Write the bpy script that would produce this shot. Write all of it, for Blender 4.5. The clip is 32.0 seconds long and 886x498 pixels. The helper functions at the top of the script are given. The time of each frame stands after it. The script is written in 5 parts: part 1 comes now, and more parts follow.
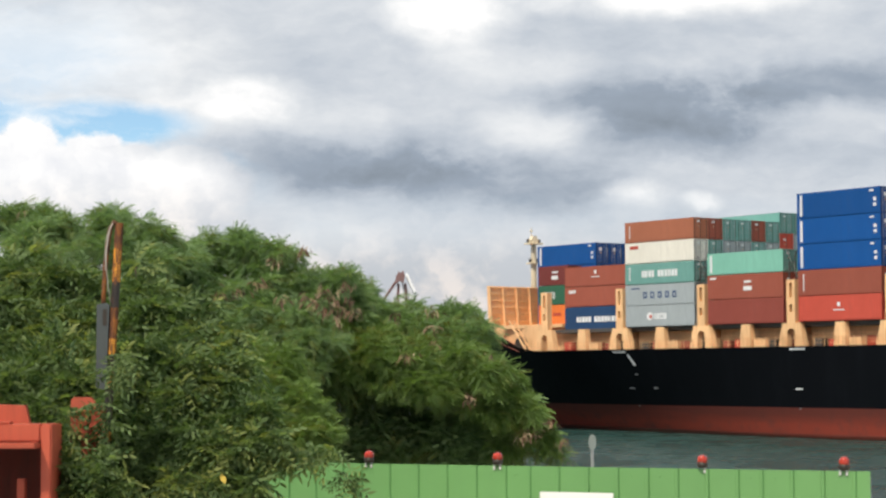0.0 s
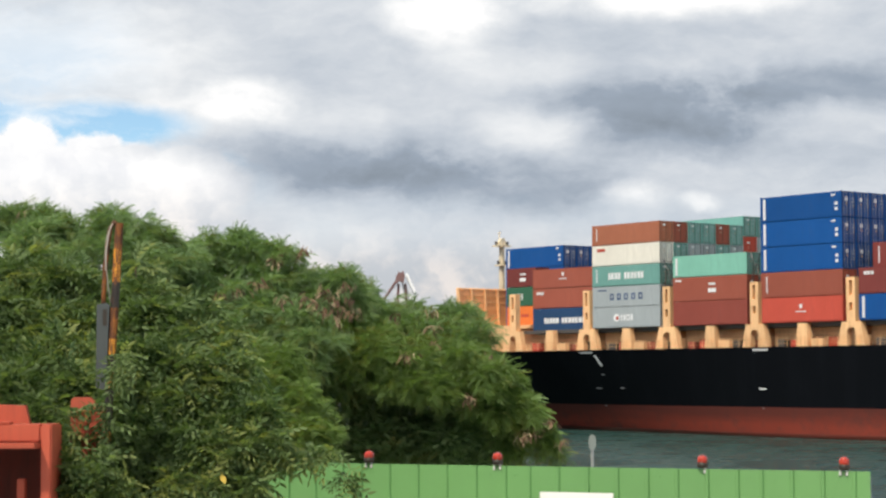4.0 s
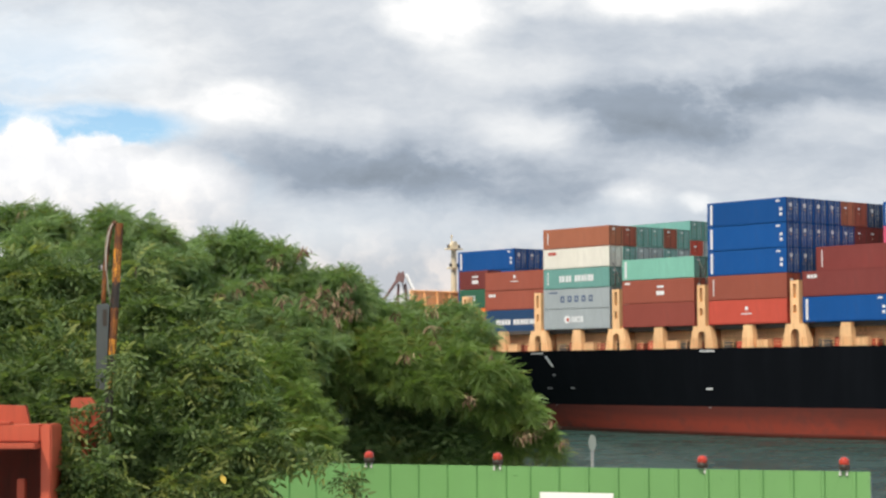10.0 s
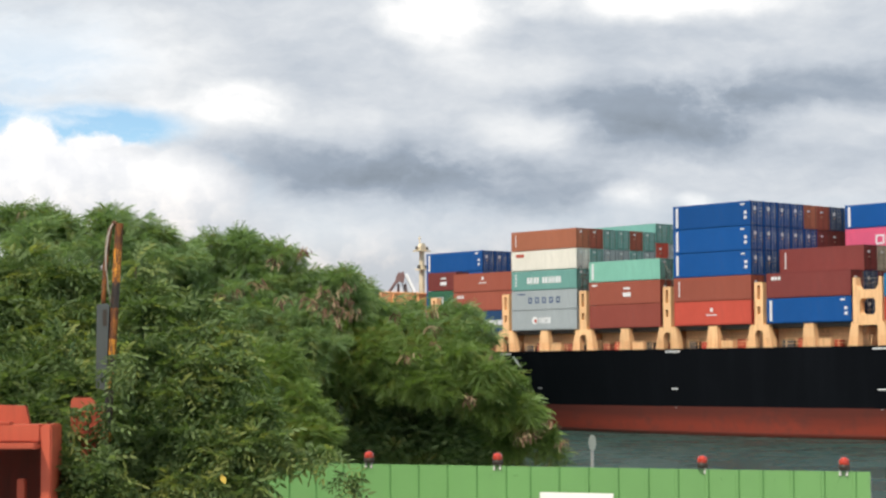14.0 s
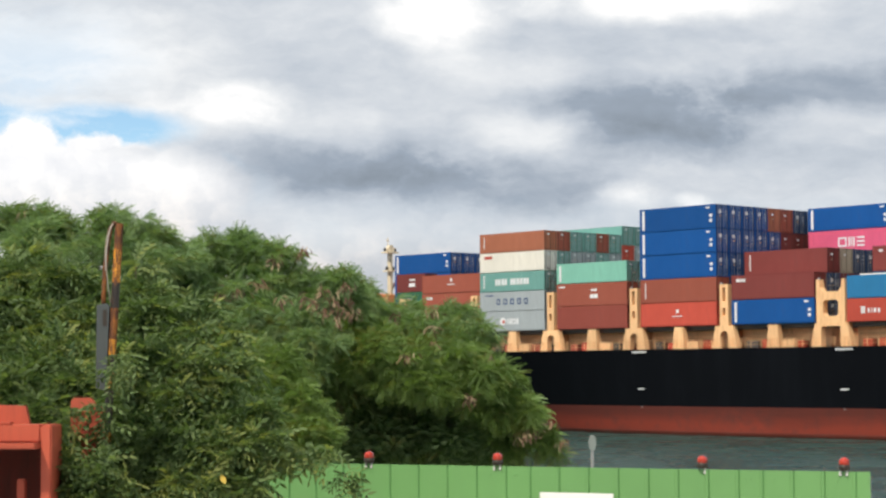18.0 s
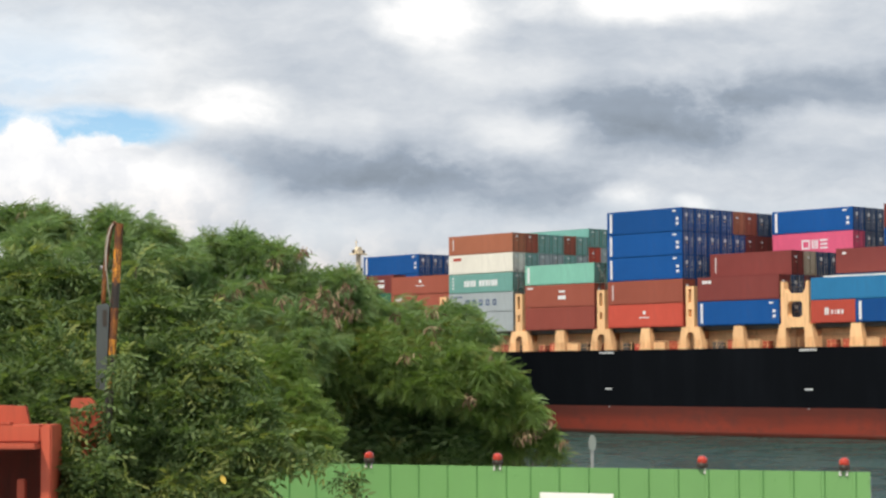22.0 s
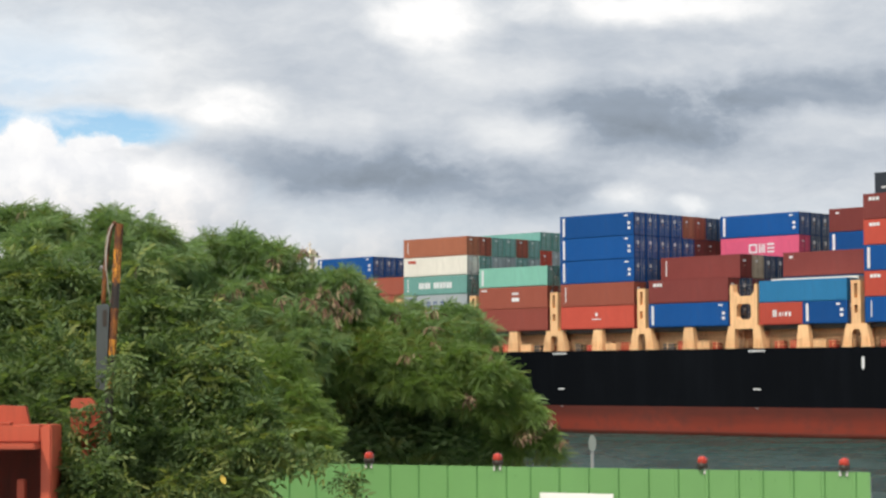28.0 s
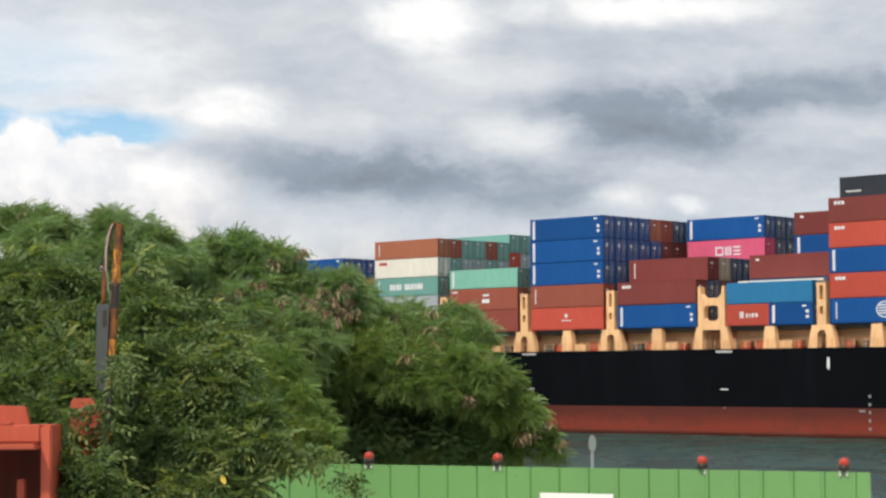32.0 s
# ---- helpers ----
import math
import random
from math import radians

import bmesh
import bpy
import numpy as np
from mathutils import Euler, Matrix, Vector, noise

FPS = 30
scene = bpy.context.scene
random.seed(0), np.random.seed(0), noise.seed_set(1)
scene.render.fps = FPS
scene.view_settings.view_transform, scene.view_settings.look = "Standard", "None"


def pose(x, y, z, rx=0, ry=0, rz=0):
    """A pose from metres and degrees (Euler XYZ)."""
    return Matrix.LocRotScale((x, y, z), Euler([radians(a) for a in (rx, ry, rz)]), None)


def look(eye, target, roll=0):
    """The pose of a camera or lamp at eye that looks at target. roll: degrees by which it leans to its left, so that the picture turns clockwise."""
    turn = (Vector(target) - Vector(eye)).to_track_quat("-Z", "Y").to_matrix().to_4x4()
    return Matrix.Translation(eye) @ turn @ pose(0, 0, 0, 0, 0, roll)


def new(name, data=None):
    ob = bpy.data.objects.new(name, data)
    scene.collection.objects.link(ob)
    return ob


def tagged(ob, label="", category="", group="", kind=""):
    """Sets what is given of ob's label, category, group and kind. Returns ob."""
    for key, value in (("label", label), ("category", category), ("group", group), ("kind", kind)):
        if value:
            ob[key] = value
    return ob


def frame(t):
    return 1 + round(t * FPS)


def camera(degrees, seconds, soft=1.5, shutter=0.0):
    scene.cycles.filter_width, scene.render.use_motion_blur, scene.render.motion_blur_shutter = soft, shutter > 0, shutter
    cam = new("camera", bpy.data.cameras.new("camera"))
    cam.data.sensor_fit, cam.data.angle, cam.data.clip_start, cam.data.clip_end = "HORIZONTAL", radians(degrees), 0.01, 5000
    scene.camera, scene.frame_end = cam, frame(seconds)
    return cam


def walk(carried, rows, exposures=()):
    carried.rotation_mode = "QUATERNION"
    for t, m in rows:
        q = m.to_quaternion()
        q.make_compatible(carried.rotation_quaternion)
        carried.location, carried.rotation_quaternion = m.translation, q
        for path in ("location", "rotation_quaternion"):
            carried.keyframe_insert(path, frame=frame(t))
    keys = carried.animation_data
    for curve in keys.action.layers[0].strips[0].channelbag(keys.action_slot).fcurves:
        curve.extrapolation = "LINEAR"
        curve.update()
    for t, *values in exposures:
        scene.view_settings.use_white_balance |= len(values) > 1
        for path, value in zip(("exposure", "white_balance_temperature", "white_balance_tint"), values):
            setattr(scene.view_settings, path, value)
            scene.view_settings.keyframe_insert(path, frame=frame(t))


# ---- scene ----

# ---- camera: on a raised spot behind the quay, zoomed in, almost still ----
EYE = (0.0, 0.0, 7.4)
cam = camera(24.81, 32.0, soft=2.5)


def aim(tilt):
    a = radians(tilt)
    return look(EYE, (0.0, 100 * math.cos(a), EYE[2] + 100 * math.sin(a)), roll=-0.238)


walk(cam, [(0.0, aim(3.564)), (32.0, aim(3.590))], [(0.0, 0.0), (13.0, 0.04), (23.0, 0.0), (32.0, -0.05)])


# ---- the ship's course: a slow turn away from the quay ----
def ship_pose(t):
    x = 22.863 - 0.92067 * t - 0.0054173 * t ** 2 + 7.5916e-05 * t ** 3
    y = 252.428 + 1.31614 * t - 0.0184699 * t ** 2 + 0.00029108 * t ** 3
    heading = math.degrees(0.651682 + 0.00452700 * t + 2.24698e-05 * t ** 2)
    return pose(x, y, 0.0, 0, 0, 90 + heading)


COURSE = [ship_pose(t) for t in range(0, 33, 4)]

# ---- sky light and sun ----
SUN_ELEV, SUN_AZ = 56.0, 213.0      # degrees; azimuth from +y, clockwise: behind and left of the camera


def link(nt, a, b):
    nt.links.new(a, b)


def node(nt, kind, **inputs):
    n = nt.nodes.new(kind)
    for k, v in inputs.items():
        k = k.replace("_", " ")
        s = n.inputs[int(k[1:])] if k[0] == "i" and k[1:].isdigit() else n.inputs[k]
        if isinstance(v, bpy.types.NodeSocket):
            nt.links.new(v, s)
        else:
            s.default_value = v
    return n


def mth(nt, op, a, b=0.5, clamp=False):
    n = node(nt, "ShaderNodeMath", i0=a, i1=b)
    n.operation, n.use_clamp = op, clamp
    return n.outputs[0]


def mix(nt, fac, a, b, mode="MIX"):
    n = nt.nodes.new("ShaderNodeMix")
    n.data_type, n.blend_type = "RGBA", mode
    for s, v in ((n.inputs[0], fac), (n.inputs[6], a), (n.inputs[7], b)):
        if isinstance(v, bpy.types.NodeSocket):
            nt.links.new(v, s)
        else:
            s.default_value = v if not isinstance(v, tuple) else (*v, 1.0)[:4]
    return n.outputs[2]


def noise_tex(nt, vec, scale, detail=4.0, rough=0.55, distort=0.0):
    n = node(nt, "ShaderNodeTexNoise", Scale=scale, Detail=detail, Roughness=rough, Distortion=distort)
    if vec is not None:
        link(nt, vec, n.inputs["Vector"])
    return n


def ramp(nt, fac, stops, smooth=False):
    n = nt.nodes.new("ShaderNodeValToRGB")
    if smooth:
        n.color_ramp.interpolation = "EASE"
    while len(n.color_ramp.elements) < len(stops):
        n.color_ramp.elements.new(0.5)
    for e, (p, c) in zip(n.color_ramp.elements, stops):
        e.position = p
        e.color = (*c, 1.0) if isinstance(c, tuple) else (c, c, c, 1.0)
    link(nt, fac, n.inputs[0])
    return n.outputs[0]


world = bpy.data.worlds.new("sky")
scene.world = world
world.use_nodes = True
nt = world.node_tree
nt.nodes.clear()
sky = nt.nodes.new("ShaderNodeTexSky")
sky.sky_type, sky.sun_disc = "NISHITA", False
sky.sun_elevation, sky.sun_rotation = radians(SUN_ELEV), radians(SUN_AZ)
way = nt.nodes.new("ShaderNodeTexCoord").outputs["Generated"]
cover = ramp(nt, noise_tex(nt, way, 3.0, 5).outputs["Fac"], [(0.36, 0.35), (0.62, 1.0)])
shade = ramp(nt, noise_tex(nt, way, 5.0, 5).outputs["Fac"], [(0.3, (4.2, 4.5, 4.9)), (0.7, (8.0, 7.9, 7.7))])
both = mix(nt, cover, sky.outputs[0], shade)
bg = node(nt, "ShaderNodeBackground", Color=both, Strength=0.118)
link(nt, bg.outputs[0], nt.nodes.new("ShaderNodeOutputWorld").inputs[0])

sun = bpy.data.lights.new("sun", "SUN")
sun.energy, sun.angle, sun.color = 4.4, radians(3.0), (1.0, 0.90, 0.75)
sun_ob = new("sun", sun)
sa, se = radians(SUN_AZ), radians(SUN_ELEV)
sun_ob.matrix_basis = look((0, 0, 200), (-math.sin(sa) * math.cos(se), -math.cos(sa) * math.cos(se), 200 - math.sin(se)))


# ---- materials ----
def base_mat(name):
    m = bpy.data.materials.new(name)
    m.use_nodes = True
    nt = m.node_tree
    nt.nodes.clear()
    out = nt.nodes.new("ShaderNodeOutputMaterial")
    b = nt.nodes.new("ShaderNodeBsdfPrincipled")
    link(nt, b.outputs[0], out.inputs[0])
    return m, nt, b


def worn(name, colour, rough=0.5, metal=0.0, scale=1.0, stain=(0.12, 0.08, 0.06), amount=0.35, vary=0.12, bump=0.1, streak=True, gloss=0.4):
    """Painted or bare surface: grain, stains, streaks that run down, a shift of tone from piece to piece."""
    m, nt, b = base_mat(name)
    tc = nt.nodes.new("ShaderNodeTexCoord").outputs["Object"]
    big = noise_tex(nt, tc, 0.35 * scale, 5, 0.6).outputs["Fac"]
    mp = node(nt, "ShaderNodeMapping", Vector=tc, Scale=(2.2 * scale, 2.2 * scale, 0.25 * scale) if streak else (3 * scale,) * 3)
    run = noise_tex(nt, mp.outputs[0], 1.6, 6, 0.65).outputs["Fac"]
    fine = noise_tex(nt, tc, 18 * scale, 4, 0.6).outputs["Fac"]
    info = nt.nodes.new("ShaderNodeObjectInfo").outputs["Random"]
    tone = mth(nt, "ADD", mth(nt, "MULTIPLY", info, vary * 2), 1.0 - vary)
    grain = mth(nt, "MULTIPLY", tone, mth(nt, "ADD", mth(nt, "MULTIPLY", big, 0.45), 0.78))
    c = mix(nt, 1.0, colour, node(nt, "ShaderNodeCombineXYZ", X=grain, Y=grain, Z=grain).outputs[0], "MULTIPLY")
    spot = ramp(nt, mth(nt, "MULTIPLY", run, mth(nt, "ADD", big, 0.5)), [(0.48, 0.0), (0.78, amount)])
    c = mix(nt, spot, c, stain)
    link(nt, c, b.inputs["Base Color"])
    r = mth(nt, "ADD", mth(nt, "MULTIPLY", fine, 0.2), rough - 0.1)
    link(nt, r, b.inputs["Roughness"])
    b.inputs["Metallic"].default_value = metal
    b.inputs["Specular IOR Level"].default_value = gloss
    if bump:
        bp = node(nt, "ShaderNodeBump", Strength=bump, Distance=0.01, Height=fine)
        link(nt, bp.outputs[0], b.inputs["Normal"])
    return m


PAINT = {
    "blue": (0.006, 0.078, 0.29), "navy": (0.022, 0.065, 0.16), "brown": (0.40, 0.145, 0.085), "white": (0.76, 0.74, 0.67),
    "teal": (0.155, 0.345, 0.315), "mint": (0.21, 0.49, 0.395), "grey": (0.34, 0.385, 0.41), "red": (0.50, 0.082, 0.056), "oxide": (0.275, 0.068, 0.052),
    "maroon": (0.190, 0.046, 0.042), "rust": (0.325, 0.092, 0.062), "pink": (0.62, 0.105, 0.20), "sky": (0.028, 0.19, 0.40),
    "black": (0.035, 0.045, 0.06), "orange": (0.75, 0.20, 0.05), "green": (0.04, 0.14, 0.085), "tan": (0.40, 0.35, 0.27),
}
MAT = {k: worn("paint_" + k, v, rough=0.6, amount=0.24, bump=0.05, gloss=0.22, stain=tuple(0.35 * k + 0.03 for k in v)) for k, v in PAINT.items()}
MARK = worn("white_marking", (0.74, 0.76, 0.78), rough=0.6, amount=0.2, vary=0.05)
MARK_BLUE = worn("navy_marking", (0.05, 0.09, 0.20), rough=0.6, amount=0.1)
MARK_RED = worn("red_marking", (0.50, 0.08, 0.05), rough=0.6, amount=0.1)
DOOR_TAN = worn("tan_label", (0.50, 0.36, 0.26), rough=0.7)
DOOR_GREY = worn("grey_lettering", (0.42, 0.48, 0.55), rough=0.7)
FADED = worn("faded_marking", (0.25, 0.26, 0.27), rough=0.7, amount=0.5)
STEEL_DARK = worn("dark_steel", (0.10, 0.095, 0.09), rough=0.5, metal=0.4)
GALV = worn("galvanised_steel", (0.42, 0.43, 0.44), rough=0.45, metal=0.6)
CREAM = worn("cream_ship_paint", (0.87, 0.545, 0.285), rough=0.5, stain=(0.28, 0.12, 0.05), amount=0.45)
HULL_BLACK = worn("black_hull_paint", (0.003, 0.0040, 0.0058), rough=0.6, scale=0.15, stain=(0.009, 0.011, 0.015), amount=0.35, gloss=0.055)
HULL_RED = worn("red_boot_paint", (0.232, 0.043, 0.027), rough=0.7, gloss=0.15, scale=0.15, stain=(0.10, 0.036, 0.03), amount=0.8, streak=False)


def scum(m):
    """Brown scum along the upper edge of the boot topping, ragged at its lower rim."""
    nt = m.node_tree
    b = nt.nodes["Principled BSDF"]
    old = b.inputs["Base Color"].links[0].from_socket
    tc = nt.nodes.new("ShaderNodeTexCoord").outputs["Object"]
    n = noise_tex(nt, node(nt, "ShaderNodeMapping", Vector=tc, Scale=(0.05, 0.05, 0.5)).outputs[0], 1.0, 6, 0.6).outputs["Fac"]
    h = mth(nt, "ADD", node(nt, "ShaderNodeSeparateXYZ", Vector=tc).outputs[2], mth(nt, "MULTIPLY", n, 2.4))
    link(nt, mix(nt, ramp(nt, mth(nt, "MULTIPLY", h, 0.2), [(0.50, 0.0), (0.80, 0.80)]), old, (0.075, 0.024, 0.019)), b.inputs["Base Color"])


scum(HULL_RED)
HULL_WET = worn("wet_boot_paint", (0.13, 0.028, 0.018), rough=0.35, scale=0.3, gloss=0.5)
DECK_RED = worn("deck_paint", (0.22, 0.07, 0.05), rough=0.7)
FENCE_GREEN = worn("green_fence_paint", (0.140, 0.318, 0.108), rough=0.5, amount=0.15, vary=0.05, stain=(0.10, 0.25, 0.08))
# darker copy of the red oxide: the machine's inner shade put into the colour
SHADED_IRON = worn("shaded_red_oxide", (0.14, 0.032, 0.022), rough=0.75, scale=3, stain=(0.05, 0.025, 0.02), amount=0.8)
RED_IRON = worn("red_oxide_paint", (0.43, 0.085, 0.045), rough=0.55, scale=3, stain=(0.2, 0.05, 0.03))
TAR = worn("black_hazard_paint", (0.035, 0.028, 0.022), rough=0.5, scale=4)
CONCRETE = worn("concrete", (0.34, 0.33, 0.31), rough=0.85, amount=0.4, stain=(0.15, 0.14, 0.13), streak=False)
BOARD = worn("white_board_paint", (0.88, 0.88, 0.86), rough=0.5, amount=0.1)
BARK = worn("bark", (0.16, 0.12, 0.09), rough=0.9, scale=6, bump=0.5)
POD, pod_nt, pod_shade = base_mat("dry_pods")
pod_grain = noise_tex(pod_nt, pod_nt.nodes.new("ShaderNodeTexCoord").outputs["Object"], 60.0, 4).outputs["Fac"]
pod_tone = ramp(pod_nt, pod_nt.nodes.new("ShaderNodeObjectInfo").outputs["Random"], [(0.0, (0.06, 0.030, 0.022)), (0.5, (0.165, 0.080, 0.042)), (0.75, (0.30, 0.19, 0.10)), (1.0, (0.62, 0.50, 0.32))])
link(pod_nt, mix(pod_nt, mth(pod_nt, "MULTIPLY", pod_grain, 0.5), pod_tone, (0.05, 0.03, 0.02)), pod_shade.inputs["Base Color"])
pod_shade.inputs["Roughness"].default_value = 0.75


def leaf_mat(name, dark, light, yellow=(0.16, 0.17, 0.04), gloss=0.32):
    m, nt, b = base_mat(name)
    g = nt.nodes.new("ShaderNodeNewGeometry")
    tc = nt.nodes.new("ShaderNodeTexCoord").outputs["Object"]
    patch = noise_tex(nt, tc, 0.9, 3).outputs["Fac"]
    v = mth(nt, "ADD", mth(nt, "MULTIPLY", g.outputs["Random Per Island"], 0.6), mth(nt, "MULTIPLY", patch, 0.7))
    c = ramp(nt, v, [(0.25, dark), (0.8, light), (1.0, yellow)])
    link(nt, c, b.inputs["Base Color"])
    b.inputs["Roughness"].default_value = 0.55
    b.inputs["Specular IOR Level"].default_value = gloss
    tr = nt.nodes.new("ShaderNodeBsdfTranslucent")
    link(nt, mix(nt, 1.0, c, (1.5, 1.6, 0.7), "MULTIPLY"), tr.inputs[0])
    ms = node(nt, "ShaderNodeMixShader", i0=0.36, i1=b.outputs[0], i2=tr.outputs[0])
    link(nt, ms.outputs[0], nt.nodes["Material Output"].inputs[0])
    return m


LEAF = leaf_mat("feathery_leaves", (0.098, 0.176, 0.074), (0.235, 0.345, 0.168))
# darker, yellower green for the lower crowns
LEAF_LOW = leaf_mat("low_feathery_leaves", (0.078, 0.140, 0.040), (0.186, 0.282, 0.092))
LEAF_BUSH = leaf_mat("bush_leaves", (0.050, 0.098, 0.036), (0.165, 0.236, 0.100), (0.28, 0.31, 0.10), 0.22)


# ---- small mesh tools ----
def box(bm, lo, hi):
    v = [bm.verts.new((x, y, z)) for x in (lo[0], hi[0]) for y in (lo[1], hi[1]) for z in (lo[2], hi[2])]
    for f in ((0, 1, 3, 2), (4, 6, 7, 5), (0, 4, 5, 1), (2, 3, 7, 6), (0, 2, 6, 4), (1, 5, 7, 3)):
        bm.faces.new([v[i] for i in f])
    return v


def prism(bm, outline, axis, lo, hi):
    """Extrudes a 2D outline along an axis ('x', 'y' or 'z')."""
    def at(p, d):
        return (d, p[0], p[1]) if axis == "x" else (p[0], d, p[1]) if axis == "y" else (p[0], p[1], d)
    a = [bm.verts.new(at(p, lo)) for p in outline]
    b = [bm.verts.new(at(p, hi)) for p in outline]
    n = len(outline)
    for i in range(n):
        bm.faces.new((a[i], a[(i + 1) % n], b[(i + 1) % n], b[i]))
    bm.faces.new(a[::-1])
    bm.faces.new(b)


def tube(bm, pts, radii, sides=8, cap=True):
    rings = []
    for i, p in enumerate(pts):
        p = Vector(p)
        d = (Vector(pts[min(i + 1, len(pts) - 1)]) - Vector(pts[max(i - 1, 0)])).normalized()
        a = d.orthogonal().normalized() if abs(d.z) < 0.9 else d.cross(Vector((0, 1, 0))).normalized()
        b = d.cross(a)
        r = radii[i] if isinstance(radii, (list, tuple)) else radii
        rings.append([bm.verts.new(p + (a * math.cos(k * math.tau / sides) + b * math.sin(k * math.tau / sides)) * r) for k in range(sides)])
    for r0, r1 in zip(rings, rings[1:]):
        for k in range(sides):
            bm.faces.new((r0[k], r0[(k + 1) % sides], r1[(k + 1) % sides], r1[k]))
    if cap:
        bm.faces.new(rings[0][::-1])
        bm.faces.new(rings[-1])


def lathe(bm, profile, sides=20, centre=(0, 0)):
    rings = [[bm.verts.new((centre[0] + r * math.cos(k * math.tau / sides), centre[1] + r * math.sin(k * math.tau / sides), z)) for k in range(sides)] for r, z in profile]
    for r0, r1 in zip(rings, rings[1:]):
        for k in range(sides):
            bm.faces.new((r0[k], r0[(k + 1) % sides], r1[(k + 1) % sides], r1[k]))
    bm.faces.new(rings[0][::-1])
    bm.faces.new(rings[-1])


def mesh_of(name, bm, material, smooth=False):
    bmesh.ops.recalc_face_normals(bm, faces=bm.faces)
    me = bpy.data.meshes.new(name)
    bm.to_mesh(me)
    bm.free()
    me.materials.append(material)
    if smooth:
        for p in me.polygons:
            p.use_smooth = True
    return me


def part(name, bm, material, parent, label="", smooth=False):
    me = bm if isinstance(bm, bpy.types.Mesh) else mesh_of(name, bm, material, smooth)
    ob = new(name, me)
    ob.parent = parent
    return tagged(ob, label)


def thing(name, label, category, group="", m=None, kind=""):
    e = tagged(new(name), label, category, group, kind)
    e.empty_display_size = 0.2
    if m is not None:
        e.matrix_basis = m
    return e


MOVING = []          # (thing, its pose on the ship)

# ---- sky behind everything: far clouds, then a nearer drifting cloud sheet ----
def disc(nt, vec, cx, cy, rx, ry, rag=None):
    """1 at the centre of an ellipse, easing to 0 at its rim."""
    mp = node(nt, "ShaderNodeMapping", Vector=vec, Location=(cx, cy, 0), Scale=(rx, ry, 1))
    mp.vector_type = "TEXTURE"
    g = nt.nodes.new("ShaderNodeTexGradient")
    g.gradient_type = "SPHERICAL"
    link(nt, mp.outputs[0], g.inputs[0])
    f = g.outputs["Fac"] if rag is None else mth(nt, "MULTIPLY", g.outputs["Fac"], rag)
    n = node(nt, "ShaderNodeMapRange", Value=f)
    n.interpolation_type = "SMOOTHSTEP"
    return n.outputs[0]


def sky_coords(nt):
    """Right and up from the viewing direction, in thousandths of the lens's length."""
    s = node(nt, "ShaderNodeSeparateXYZ", Vector=nt.nodes.new("ShaderNodeTexCoord").outputs["Object"])
    u = mth(nt, "MULTIPLY", mth(nt, "DIVIDE", s.outputs[0], s.outputs[1]), 3.564)
    v = mth(nt, "MULTIPLY", mth(nt, "DIVIDE", s.outputs[2], s.outputs[1]), 3.564)
    return node(nt, "ShaderNodeCombineXYZ", X=u, Y=v, Z=0.0).outputs[0]


def warp(nt, vec, scale, amount, detail=5, rough=0.6):
    n = noise_tex(nt, vec, scale, detail, rough).outputs["Color"]
    d = nt.nodes.new("ShaderNodeVectorMath")
    d.operation = "SUBTRACT"
    link(nt, n, d.inputs[0])
    d.inputs[1].default_value = (0.5, 0.5, 0.5)
    k = nt.nodes.new("ShaderNodeVectorMath")
    k.operation = "MULTIPLY_ADD"
    link(nt, d.outputs[0], k.inputs[0])
    k.inputs[1].default_value = (amount, amount * 0.7, 0)
    link(nt, vec, k.inputs[2])
    return k.outputs[0]


def emit(nt, m, colour, alpha=None):
    out = nt.nodes["Material Output"]
    e = node(nt, "ShaderNodeEmission", Color=colour, Strength=1.06)
    if alpha is None:
        link(nt, e.outputs[0], out.inputs[0])
        return
    t = nt.nodes.new("ShaderNodeBsdfTransparent")
    ms = node(nt, "ShaderNodeMixShader", i0=alpha, i1=t.outputs[0], i2=e.outputs[0])
    link(nt, ms.outputs[0], out.inputs[0])


